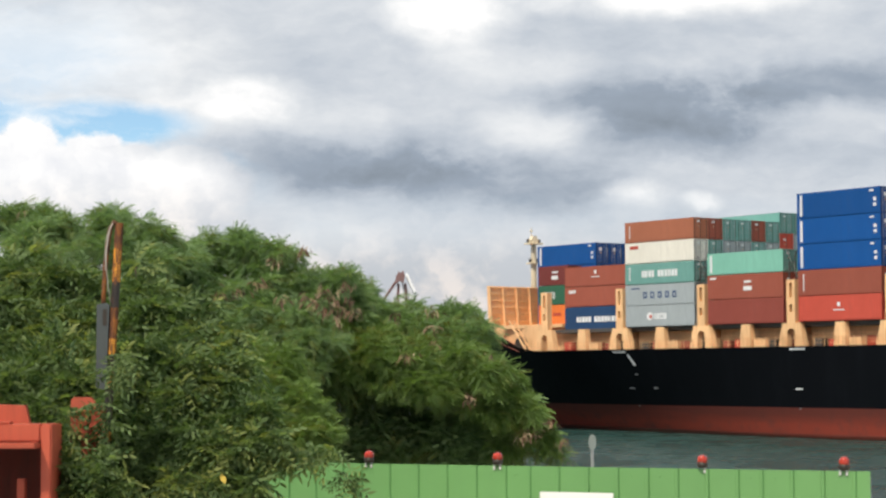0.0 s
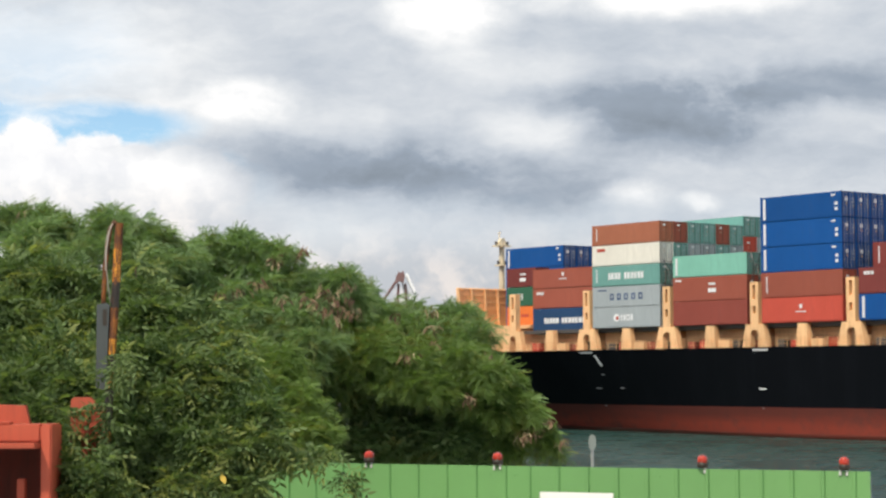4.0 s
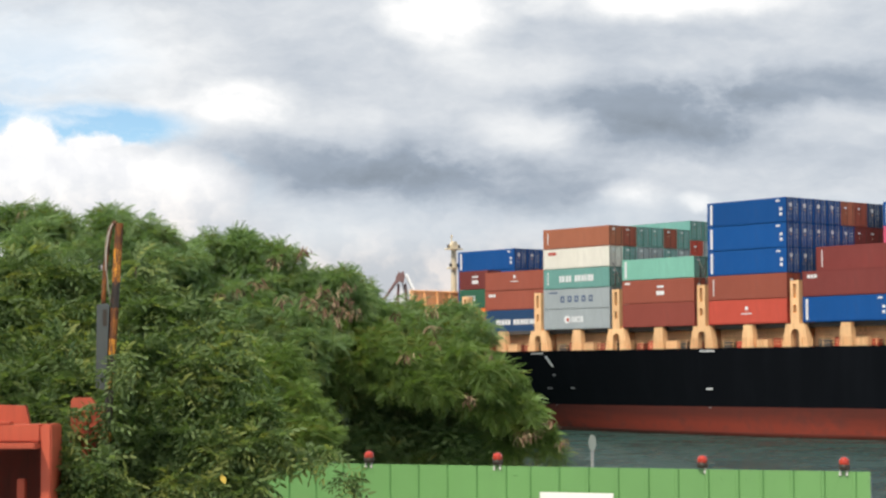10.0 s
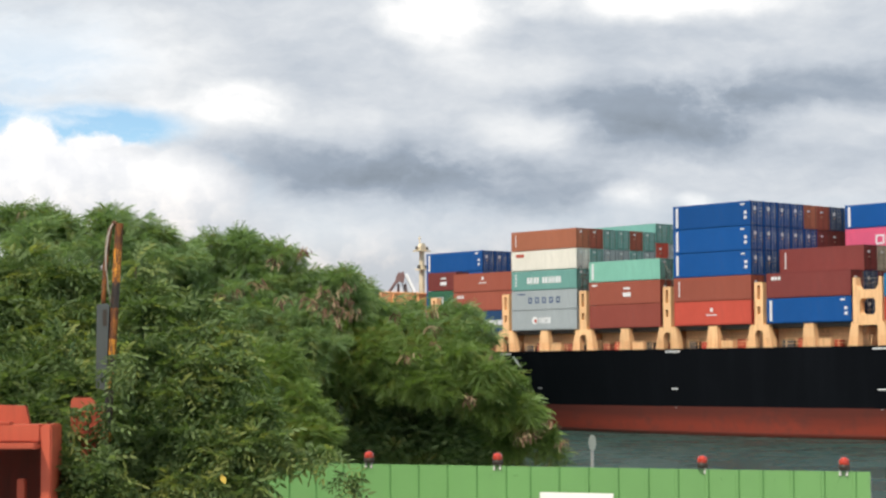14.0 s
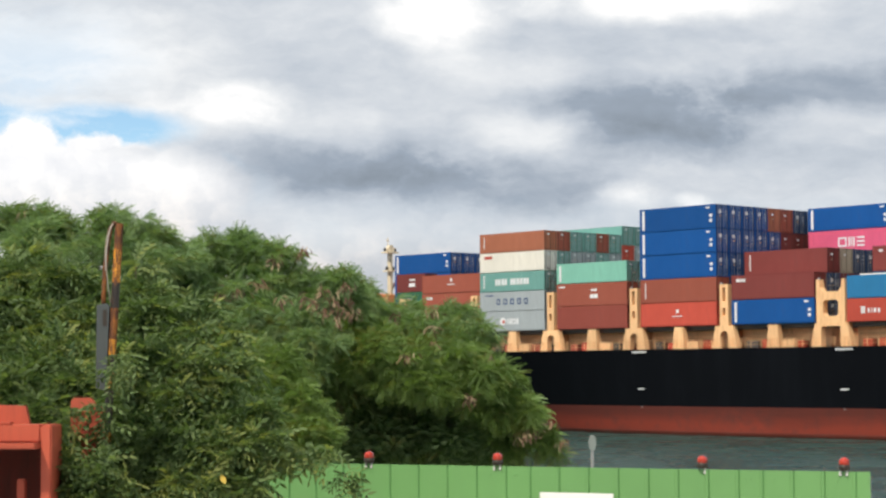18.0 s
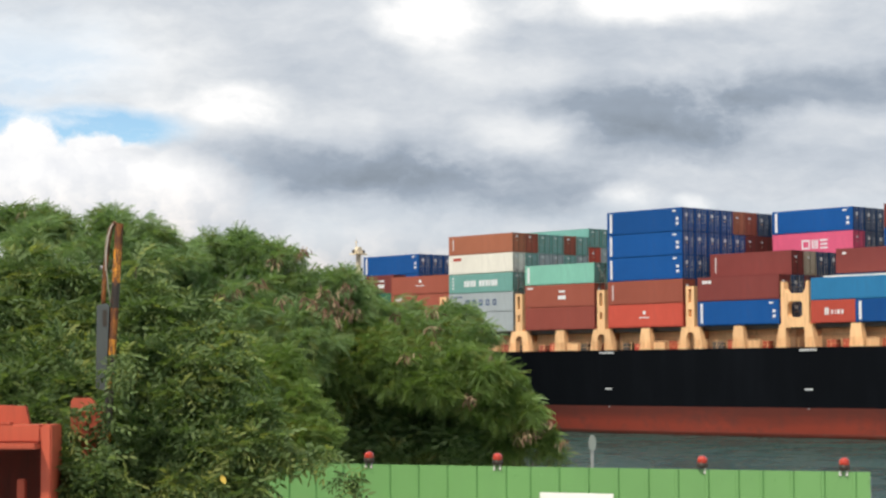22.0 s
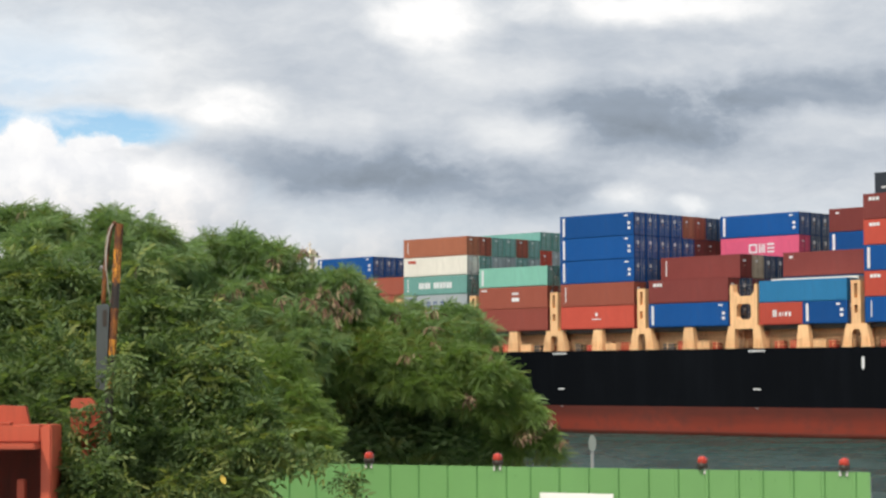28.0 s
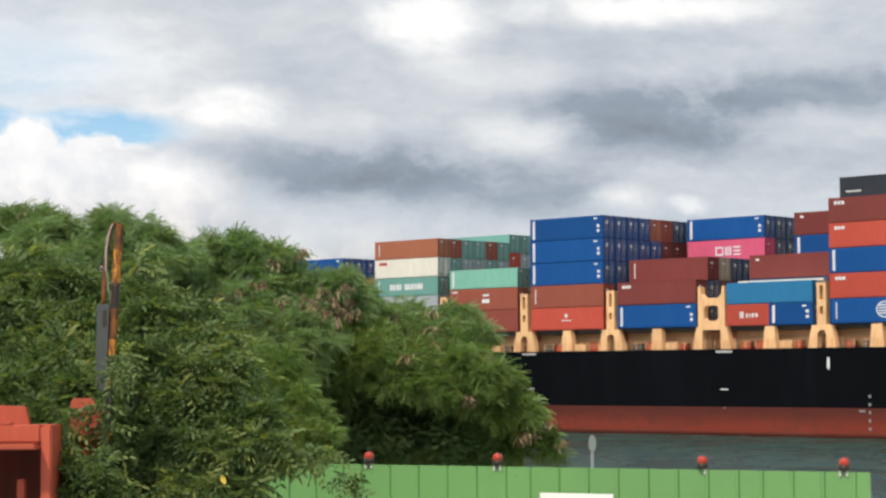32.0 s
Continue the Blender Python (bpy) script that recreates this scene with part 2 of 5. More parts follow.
def far_sky():
    m, nt, b = base_mat("far_sky")
    p = sky_coords(nt)
    w = warp(nt, warp(nt, p, 9.0, 0.05, 6, 0.6), 30.0, 0.045, 7, 0.68)
    up = node(nt, "ShaderNodeSeparateXYZ", Vector=p).outputs[1]
    blue = ramp(nt, up, [(0.30, (0.60, 0.76, 0.88)), (0.42, (0.40, 0.66, 0.88)), (0.48, (0.36, 0.60, 0.84)), (0.6, (0.62, 0.74, 0.86))])
    streak = noise_tex(nt, node(nt, "ShaderNodeMapping", Vector=w, Scale=(2.5, 14, 1)).outputs[0], 2.0, 6, 0.6).outputs["Fac"]
    blue = mix(nt, ramp(nt, streak, [(0.44, 0.0), (0.70, 0.65)]), blue, (0.86, 0.91, 0.95))
    f = None
    for cx, cy, rx, ry in ((-0.738, 0.408, 0.075, 0.078), (-0.645, 0.388, 0.06, 0.06), (-0.602, 0.392, 0.06, 0.06), (-0.54, 0.372, 0.075, 0.065), (-0.45, 0.365, 0.11, 0.075), (-0.70, 0.34, 0.24, 0.11),
                           (-0.50, 0.33, 0.24, 0.11), (-0.80, 0.38, 0.10, 0.08), (-0.65, 0.25, 0.5, 0.14)):
        d = disc(nt, w, cx, cy, rx, ry)
        f = d if f is None else mth(nt, "MAXIMUM", f, d)
    puff = ramp(nt, f, [(0.10, 0.0), (0.32, 1.0)])
    lump = noise_tex(nt, w, 9.0, 6, 0.55).outputs["Fac"]
    white = ramp(nt, lump, [(0.36, (0.83, 0.84, 0.87)), (0.58, (1.0, 0.99, 0.98))])
    c = mix(nt, puff, blue, white)
    low = ramp(nt, mth(nt, "ADD", up, mth(nt, "MULTIPLY", lump, 0.08)), [(0.24, 1.0), (0.40, 0.0)])
    c = mix(nt, low, c, mix(nt, ramp(nt, lump, [(0.44, 0.0), (0.57, 1.0)]), (0.52, 0.545, 0.58), (0.80, 0.745, 0.71)))
    emit(nt, m, c)
    bm = bmesh.new()
    D = 4700.0
    v = [bm.verts.new(q) for q in ((-2600, D, -120), (2600, D, -120), (2600, D, 1900), (-2600, D, 1900))]
    bm.faces.new(v)
    ob = new("backdrop_sky", mesh_of("backdrop_sky", bm, m))
    ob.location = EYE
    return tagged(ob, "pale blue sky with far white cumulus clouds", "sky", kind="structure")


def cloud_sheet():
    m, nt, b = base_mat("cloud_sheet")
    p = sky_coords(nt)
    w = warp(nt, warp(nt, p, 3.4, 0.07, 4, 0.5), 12.0, 0.055, 8, 0.60)
    flat = node(nt, "ShaderNodeMapping", Vector=w, Scale=(1, 2.4, 1)).outputs[0]
    body = noise_tex(nt, flat, 2.6, 9, 0.58).outputs["Fac"]
    tuft = noise_tex(nt, flat, 11.0, 7, 0.6).outputs["Fac"]
    lum = mth(nt, "ADD", mth(nt, "MULTIPLY", body, 0.36), mth(nt, "ADD", mth(nt, "MULTIPLY", tuft, 0.26), 0.275))
    dabs = [(0.003, 0.651, 0.165, 0.080, 0.42), (0.023, 0.575, 0.080, 0.060, 0.14), (0.392, 0.675, 0.380, 0.050, 0.36), (-0.345, 0.489, 0.140, 0.058, 0.30), (-0.426, 0.452, 0.200, 0.060, 0.12), (0.168, 0.440, 0.120, 0.062, 0.20),
            (0.218, 0.450, 0.060, 0.040, 0.08), (0.138, 0.551, 0.170, 0.055, 0.12), (-0.648, 0.560, 0.420, 0.170, 0.22), (0.348, 0.315, 0.085, 0.034, 0.36), (0.453, 0.300, 0.055, 0.024, 0.28), (-0.184, 0.240, 0.150, 0.070, 0.14), (-0.174, 0.451, 0.230, 0.060, 0.08)]
    dabs += [(-0.224, 0.378, 0.420, 0.085, -0.24), (-0.104, 0.370, 0.260, 0.055, -0.10), (0.087, 0.332, 0.430, 0.085, -0.26), (0.389, 0.476, 0.350, 0.085, -0.36), (0.409, 0.419, 0.240, 0.070, -0.20),
             (0.672, 0.514, 0.340, 0.070, -0.28), (0.472, 0.604, 0.620, 0.090, -0.05), (-0.224, 0.578, 0.400, 0.095, -0.04), (0.650, 0.387, 0.300, 0.080, -0.09), (-0.023, 0.415, 0.160, 0.060, -0.06)]
    rag = noise_tex(nt, node(nt, "ShaderNodeMapping", Vector=w, Scale=(1, 1.7, 1)).outputs[0], 6.5, 9, 0.62).outputs["Fac"]
    rag = mth(nt, "ADD", mth(nt, "MULTIPLY", rag, 2.7), -0.2)
    for cx, cy, rx, ry, k in dabs:
        lum = mth(nt, "ADD", lum, mth(nt, "MULTIPLY", disc(nt, w, cx, cy, rx, ry, rag), k))
    c = ramp(nt, lum, [(0.0, (0.24, 0.28, 0.33)), (0.28, (0.322, 0.376, 0.45)), (0.50, (0.53, 0.576, 0.637)), (0.74, (0.78, 0.80, 0.82)), (0.95, (1.0, 0.99, 0.98))])
    hole = None
    for cx, cy, rx, ry in ((-0.78, 0.34, 0.46, 0.16), (-0.58, 0.32, 0.34, 0.12), (-0.64, 0.438, 0.27, 0.066), (-0.80, 0.458, 0.16, 0.055)):
        d = disc(nt, w, cx, cy, rx, ry)
        hole = d if hole is None else mth(nt, "MAXIMUM", hole, d)
    rim = mth(nt, "SUBTRACT", 1.0, ramp(nt, hole, [(0.05, 0.0), (0.50, 1.0)]))
    thin = disc(nt, w, -0.74, 0.58, 0.30, 0.16, rag)
    rim = mth(nt, "MULTIPLY", rim, mth(nt, "SUBTRACT", 1.0, mth(nt, "MULTIPLY", thin, 0.55)))
    low = node(nt, "ShaderNodeMapRange", Value=node(nt, "ShaderNodeSeparateXYZ", Vector=w).outputs[1], i1=0.15, i2=0.32)
    alpha = mth(nt, "MULTIPLY", rim, low.outputs[0])
    emit(nt, m, c, alpha)
    bm = bmesh.new()
    H = 180.0
    v = [bm.verts.new(q) for q in ((-2500, 4550, H), (2500, 4550, H), (900, 700, H), (-900, 700, H))]
    bm.faces.new(v)
    ob = new("cloud_sheet", mesh_of("cloud_sheet", bm, m))
    ob.location = EYE
    return tagged(ob, "grey and white broken cloud drifting across the sky", "clouds", kind="structure")


far_sky()
clouds = cloud_sheet()


# ---- water and land ----
def water():
    m, nt, b = base_mat("harbour_water")
    tc = nt.nodes.new("ShaderNodeTexCoord").outputs["Object"]
    st = node(nt, "ShaderNodeMapping", Vector=tc, Rotation=(0, 0, 0.2), Scale=(0.35, 0.5, 1)).outputs[0]
    fine = noise_tex(nt, st, 1.6, 6, 0.65).outputs["Fac"]
    swell = noise_tex(nt, node(nt, "ShaderNodeMapping", Vector=tc, Scale=(0.12, 0.09, 1)).outputs[0], 1.0, 5, 0.6, 0.6).outputs["Fac"]
    link(nt, ramp(nt, swell, [(0.32, (0.013, 0.044, 0.040)), (0.68, (0.030, 0.068, 0.062))]), b.inputs["Base Color"])
    link(nt, ramp(nt, swell, [(0.35, 0.16), (0.7, 0.42)]), b.inputs["Roughness"])
    b.inputs["IOR"].default_value = 1.33
    b.inputs["Specular IOR Level"].default_value = 0.14
    h = mth(nt, "ADD", mth(nt, "MULTIPLY", fine, 0.5), mth(nt, "MULTIPLY", swell, 1.4))
    bp = node(nt, "ShaderNodeBump", Strength=1.0, Distance=1.1, Height=h)
    link(nt, bp.outputs[0], b.inputs["Normal"])
    bm = bmesh.new()
    v = [bm.verts.new(q) for q in ((-4500, -300, 0), (4500, -300, 0), (4500, 4690, 0), (-4500, 4690, 0))]
    bm.faces.new(v)
    return tagged(new("water", mesh_of("water", bm, m)), "grey-green rippled harbour water", "water", kind="structure")


QUAY = 3.6


def land():
    bm = bmesh.new()
    outline = [(-900, -900), (900, -900), (900, 33), (14, 33), (9, 37), (6.5, 48), (3, 62), (-40, 70), (-900, 75)]
    prism(bm, outline, "z", -4.0, QUAY)
    return tagged(new("ground", mesh_of("ground", bm, CONCRETE)), "worn grey concrete quay apron", "ground", kind="structure")


sea = water()
land()

# ---- the container ship ----
DECK, BOOT, BASE = 10.44, 3.46, 13.22     # main deck edge, paint line, underside of the lowest containers
FORE = 14.1                                # the same in the foremost bay
MID = -16.0                                # centre line
ship = thing("container_ship", "black-hulled container ship with red boot topping under way", "ship", m=ship_pose(0))
MOVING.append((ship, Matrix.Identity(4)))


def deck_z(a):
    return DECK + 0.32 * min(max(a - 20.4, 0.0), 9.8) + 0.09 * max(a - 30.2, 0)


FOCSLE = 13.95                             # height of the raised deck at the bow


def half(a, z):
    """Half breadth of the hull at station a and height z."""
    top = 16.3 * (1 - max((a - 10) / 44, 0.0) ** 2.2) if a < 54 else 0.0
    low = 16.3 * (1 - max((a + 40) / 76, 0.0) ** 1.5) if a < 36 else 0.0
    k = min(max((z + 1.0) / 11.4, 0.0), 1.0) ** 0.85
    bilge = 1.0 if z > -1 else 0.9
    return max(low + (top - low) * k, 0.02) * bilge


def hull_part(name, levels, material, label):
    bm = bmesh.new()
    stations = [-150, -110, -70, -40, -33, -28, -23, -18, -14, -10, -6, -2, 2, 5, 8, 13, 18, 22, 26, 30, 34, 38, 42, 45, 48, 51, 53, 54]
    grid = {}
    for i, a in enumerate(stations):
        for j, z in enumerate(levels):
            zz = deck_z(a) if z == "deck" else z
            h = half(a, zz)
            for s in (1, -1):
                grid[i, j, s] = bm.verts.new((a, MID + s * h, zz))
    for i in range(len(stations) - 1):
        for j in range(len(levels) - 1):
            bm.faces.new((grid[i, j, 1], grid[i + 1, j, 1], grid[i + 1, j + 1, 1], grid[i, j + 1, 1]))
            bm.faces.new((grid[i, j, -1], grid[i, j + 1, -1], grid[i + 1, j + 1, -1], grid[i + 1, j, -1]))
    for j in range(len(levels) - 1):
        bm.faces.new((grid[0, j, 1], grid[0, j + 1, 1], grid[0, j + 1, -1], grid[0, j, -1]))
    part(name, bm, material, ship, label, smooth=True)


hull_part("hull", [BOOT, 4.6, 6.0, 7.5, 9.0, "deck"], HULL_BLACK, "black painted steel hull side")
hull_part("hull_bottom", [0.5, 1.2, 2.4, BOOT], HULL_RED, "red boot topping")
hull_part("wet_band", [-4.0, -1.0, 0.0, 0.5], HULL_WET, "dark wet red paint at the waterline")


def deck_plate():
    bm = bmesh.new()
    st = [-150, -70, -20, 8, 13, 18, 22, 26, 30, 34, 38, 42, 46, 50, 53]
    rows = []
    for a in st:
        z = max(DECK, deck_z(a) - 1.0) - 0.04
        rows.append([bm.verts.new((a, MID + s * (half(a, z) - 0.15), z)) for s in (1, -1)])
    for r0, r1 in zip(rows, rows[1:]):
        bm.faces.new((r0[0], r0[1], r1[1], r1[0]))
    part("deck", bm, DECK_RED, ship, "red-brown weather deck")


deck_plate()

# bays: the forward end of each, in metres along the ship
BAYS = {"fore": 29.0, "z": 14.5, "a": 0.0, "b": -14.5, "c": -29.0, "d": -43.5, "e": -60.2, "f": -74.75}
LONG, WIDE, PITCH = 12.19, 2.44, 2.51
GAPS = [15.75, 1.15, -13.35, -27.85, -42.35, -73.6]


def pedestal(a):
    """Arched foot with a slotted lashing post on it."""
    bm = bmesh.new()
    y0, y1 = -0.75, 0.05
    w0, w1, ah = 1.95, 1.35, 0.62
    zb, zt = DECK, BASE - 0.12
    arch = [(ah, zb), (ah, zb + 1.45)] + [(ah * math.cos(k * math.pi / 8), zb + 1.45 + 0.6 * math.sin(k * math.pi / 8)) for k in range(1, 8)] + [(-ah, zb + 1.45), (-ah, zb)]
    outline = [(a - w0, zb), (a - w1, zt), (a + w1, zt), (a + w0, zb)] + [(a + p, z) for p, z in arch]
    prism(bm, outline, "y", y0, y1)
    foot = part("pedestal", bm, CREAM, ship)
    bm = bmesh.new()
    x0, x1, z0, z1 = a - 0.62, a + 0.62, zt, BASE + 4.85
    s = 0.24
    box(bm, (x0, y0, z0), (a - s, y1, z1))
    box(bm, (a + s, y0, z0), (x1, y1, z1))
    for lo, hi in ((z0, z0 + 1.25), (z0 + 2.15, z0 + 2.95), (z1 - 0.35, z1)):
        box(bm, (a - s, y0 + 0.01, lo), (a + s, y1 - 0.01, hi))
    part("lashing_post", bm, CREAM, foot)


for a in GAPS:
    pedestal(a)

# crossed lashing rods and a ladder frame in the gaps beside the tall stacks
for a in GAPS[2:4]:
    for x0, z0, x1, z1 in ((-0.9, 4.9, 0.85, 8.3), (0.9, 4.9, -0.85, 8.3), (-0.45, 4.8, -0.45, 6.9), (0.45, 4.8, 0.45, 6.9), (-0.5, 5.8, 0.5, 5.8), (-0.5, 6.85, 0.5, 6.85)):
        bm = bmesh.new()
        tube(bm, [(a + x0, -0.35, BASE + z0), (a + x1, -0.35, BASE + z1)], 0.045, 6)
        part("lashing_rod", bm, STEEL_DARK, ship)

for key in "zabcdef":
    a = BAYS[key] - LONG / 2
    bm = bmesh.new()
    prism(bm, [(a - 1.0, DECK), (a - 0.72, BASE - 0.12), (a + 0.62, BASE - 0.12), (a + 0.9, DECK)], "y", -0.75, 0.03)
    part("support_foot", bm, CREAM, ship)
    bm = bmesh.new()
    box(bm, (a - 3.1, -0.7, DECK), (a - 1.35, -0.05, DECK + 0.95))
    part("deck_locker", bm, CREAM, ship)

# open lashing frame in the wide gap
GAP_W = -57.95


def lashing_frame(a):
    bm = bmesh.new()
    y0, y1, zb, zt = -0.85, 0.05, DECK, BASE + 4.9
    for s in (-1, 1):
        prism(bm, [(a + s * 2.8, zb), (a + s * 2.25, BASE - 0.1), (a + s * 1.15, BASE - 0.1), (a + s * 1.35, BASE - 0.75), (a + s * 1.35, zb)][::s], "y", y0, y1)
        prism(bm, [(a + s * 1.98, BASE - 0.1), (a + s * 1.98, zt), (a + s * 1.62, zt), (a + s * 1.5, BASE + 4.0), (a + s * 1.1, BASE + 3.5), (a + s * 1.05, BASE - 0.1)][::s], "y", y0, y1)
    box(bm, (a - 1.15, y0 + 0.02, BASE + 2.55), (a + 1.15, y1 - 0.02, BASE + 3.5))
    box(bm, (a - 1.2, y0 + 0.02, BASE - 0.45), (a + 1.2, y1 - 0.02, BASE + 0.7))
    for sx in (-1, 1):
        for zc, sz in ((BASE + 0.7, 1), (BASE + 2.55, -1)):
            prism(bm, [(a + sx * 1.1, zc), (a + sx * 0.75, zc), (a + sx * 1.1, zc + sz * 0.35)], "y", y0 + 0.03, y1 - 0.03)
    foot = part("lashing_frame", bm, CREAM, ship)
    bm = bmesh.new()
    for z in (BASE + 1.3, BASE + 2.2, BASE + 4.2, BASE + 4.8):
        tube(bm, [(a - 2.0, -0.9, z), (a + 2.0, -0.9, z)], 0.04, 6)
    for x in (-1.2, -0.4, 0.4, 1.2):
        tube(bm, [(a + x, -0.9, BASE), (a + x, -0.9, BASE + 5.6)], 0.05, 6)
    part("frame_rail", bm, STEEL_DARK, foot)


lashing_frame(GAP_W)

# hatch coamings under the bays and the rail along the deck edge
for key, a in BAYS.items():
    bm = bmesh.new()
    lo, up = (-2.6, 0.0) if key != "fore" else (-5.2, FORE - BASE)
    box(bm, (a - LONG - 0.4, MID * 2 - lo, DECK - 0.3), (a + 0.4, lo, BASE - 0.55 + up))
    coaming = part("hatch_coaming", bm, CREAM, ship)
    bm = bmesh.new()
    box(bm, (a - LONG - 0.5, MID * 2 - lo - 1.6, BASE - 0.5 + up), (a + 0.5, lo + 1.6, BASE - 0.03 + up))
    part("hatch_cover", bm, STEEL_DARK if key != "fore" else CREAM, coaming)


def rails():
    for z in (0.4, 0.75, 1.1):
        bm = bmesh.new()
        box(bm, (-90, 0.10, DECK + z - 0.014), (20, 0.13, DECK + z + 0.014))
        part("deck_rail", bm, CREAM, ship)
    bm = bmesh.new()
    box(bm, (-0.025, 0.135, 0.0), (0.025, 0.18, 1.12))
    me = mesh_of("stanchion", bm, CREAM)
    a = -90.0
    while a < 20:
        part("stanchion", me, None, ship).location = (a, 0, DECK)
        a += 1.5


rails()

# red lockers and pipework behind the rail, rails on the coamings
rng = random.Random(5)
for key in "zabcdef":
    a = BAYS[key] - 1.2
    while a > BAYS[key] - LONG + 1:
        w = rng.uniform(0.7, 1.8)
        bm = bmesh.new()
        box(bm, (a - w, -2.2, DECK), (a, -1.3, DECK + rng.uniform(0.8, 1.15)))
        part("hose_box", bm, rng.choice((MAT["red"], MAT["rust"], RED_IRON, STEEL_DARK)), ship)
        a -= w + rng.uniform(0.5, 1.8)
    bm = bmesh.new()
    box(bm, (BAYS[key] - LONG, -2.6, DECK + 1.35), (BAYS[key], -2.35, DECK + 1.6))
    part("coaming_ledge", bm, CREAM, ship)


def hull_mark(name, a0, a1, z0, z1, slant=0.0, pointed=False, paint=MARK):
    """A painted mark that stands a hair proud of the hull's port side."""
    def side(a, z):
        return MID + half(a, z) + 0.025
    bm = bmesh.new()
    pts = [(a0, z0), (a1, z0), (a1 + slant, z1), (a0 + slant, z1)]
    if pointed:
        pts = [(a0, z0 + 0.35), ((a0 + a1) / 2, z0), (a1, z0 + 0.35), (a1, z1), (a0, z1)]
    f = [bm.verts.new((a, side(a, z), z)) for a, z in pts]
    g = [bm.verts.new((a, side(a, z) - 0.02, z)) for a, z in pts]
    bm.faces.new(f)
    for k in range(len(pts)):
        bm.faces.new((f[k], f[k - 1], g[k - 1], g[k]))
    part(name, bm, paint, ship)


for a in (1.2, -28.9, -59.9):
    for k in range(7):
        hull_mark("hull_number_bar", a - 1.2 + k * 0.35, a - 1.2 + k * 0.35 + 0.24, 10.0, 10.24)
    hull_mark("draught_bar", a - 0.6, a + 0.5, 5.5, 5.66, paint=FADED if a > 0 else MARK)
    hull_mark("draught_bar", a - 0.15, a + 0.15, 3.28, 3.42, paint=FADED)
hull_mark("hull_arrow", -1.15, -0.75, 8.4, 9.75, slant=0.65)
hull_mark("hull_arrow", -74.78, -74.40, 7.8, 9.3, pointed=True)
for k in range(5):
    hull_mark("draught_figure_bar", -80.15, -79.85, 0.9 + k * 0.93, 1.25 + k * 0.93, paint=FADED)
hull_mark("draught_figure_bar", -79.4, -78.6, 3.0, 3.25, paint=FADED)
hull_mark("draught_bar", -0.95, -0.35, 7.2, 7.4, paint=FADED)
hull_mark("draught_bar", -4.0, -3.2, 5.5, 5.7, paint=FADED)


def breakwater():
    """Ribbed wall across the forecastle, seen from its stiffened after side."""
    a, z0, z1 = 32.1, FOCSLE - 0.02, 19.65

    def lean_x(z):
        return a - 0.3 + 0.3 * (z - z0) / (z1 - z0)
    bm = bmesh.new()
    prism(bm, [(lean_x(z0), z0), (lean_x(z0) + 0.12, z0), (lean_x(z1) + 0.12, z1), (lean_x(z1), z1)], "y", -28.5, -3.5)
    wall = part("breakwater", bm, CREAM, ship)
    y = -3.6
    while y > -28.5:
        bm = bmesh.new()
        prism(bm, [(lean_x(z0) + 0.01, z0), (lean_x(z0) - 0.45, z0), (lean_x(z1) - 0.25, z1), (lean_x(z1) + 0.01, z1)], "y", y - 0.22, y)
        part("rib", bm, CREAM, wall)
        y -= 2.4
    for k in range(1, 7):
        bm = bmesh.new()
        z = z0 + (z1 - z0) * k / 6.2
        box(bm, (lean_x(z) - 0.26, -28.45, z - 0.06), (lean_x(z) + 0.02, -3.65, z + 0.06))
        part("stringer", bm, CREAM, wall)


def foremast():
    x, y, z0 = 37.0, MID, 12.4
    top = 28.6
    paint = worn("pale_mast_paint", (0.72, 0.63, 0.46), rough=0.5, stain=(0.30, 0.18, 0.09), amount=0.4)
    bm = bmesh.new()
    tube(bm, [(x, y, z0), (x, y, top - 2.2)], [0.5, 0.40], 12)
    pole = part("mast_pole", bm, paint, ship)
    bm = bmesh.new()
    tube(bm, [(x + 0.4, y + 0.1, top - 1.4), (x + 0.4, y + 0.1, top)], [0.10, 0.05], 8)
    tube(bm, [(x + 0.2, y, top - 0.45), (x + 0.6, y + 0.2, top - 0.45)], 0.09, 8)
    part("mast_spire", bm, paint, pole)
    bm = bmesh.new()
    prism(bm, [(y - 0.5, top - 2.2), (y + 0.5, top - 2.2), (y + 0.6, top - 1.75), (y + 0.25, top - 1.2), (y - 0.25, top - 1.2), (y - 0.6, top - 1.75)], "x", x - 0.35, x + 0.35)
    part("mast_head", bm, paint, pole)
    for z, w in ((top - 2.45, 1.2), (top - 5.3, 0.8)):
        bm = bmesh.new()
        box(bm, (x - 0.7, y - w, z), (x + 0.7, y + w, z + 0.22))
        part("mast_platform", bm, paint, pole)
        for dy in (-w + 0.15, w - 0.15):
            bm = bmesh.new()
            lathe(bm, [(0.16, z + 0.22), (0.22, z + 0.5), (0.20, z + 0.75), (0.05, z + 0.82)], 10, (x, y + dy))
            part("mast_light", bm, STEEL_DARK, pole)


breakwater()
foremast()

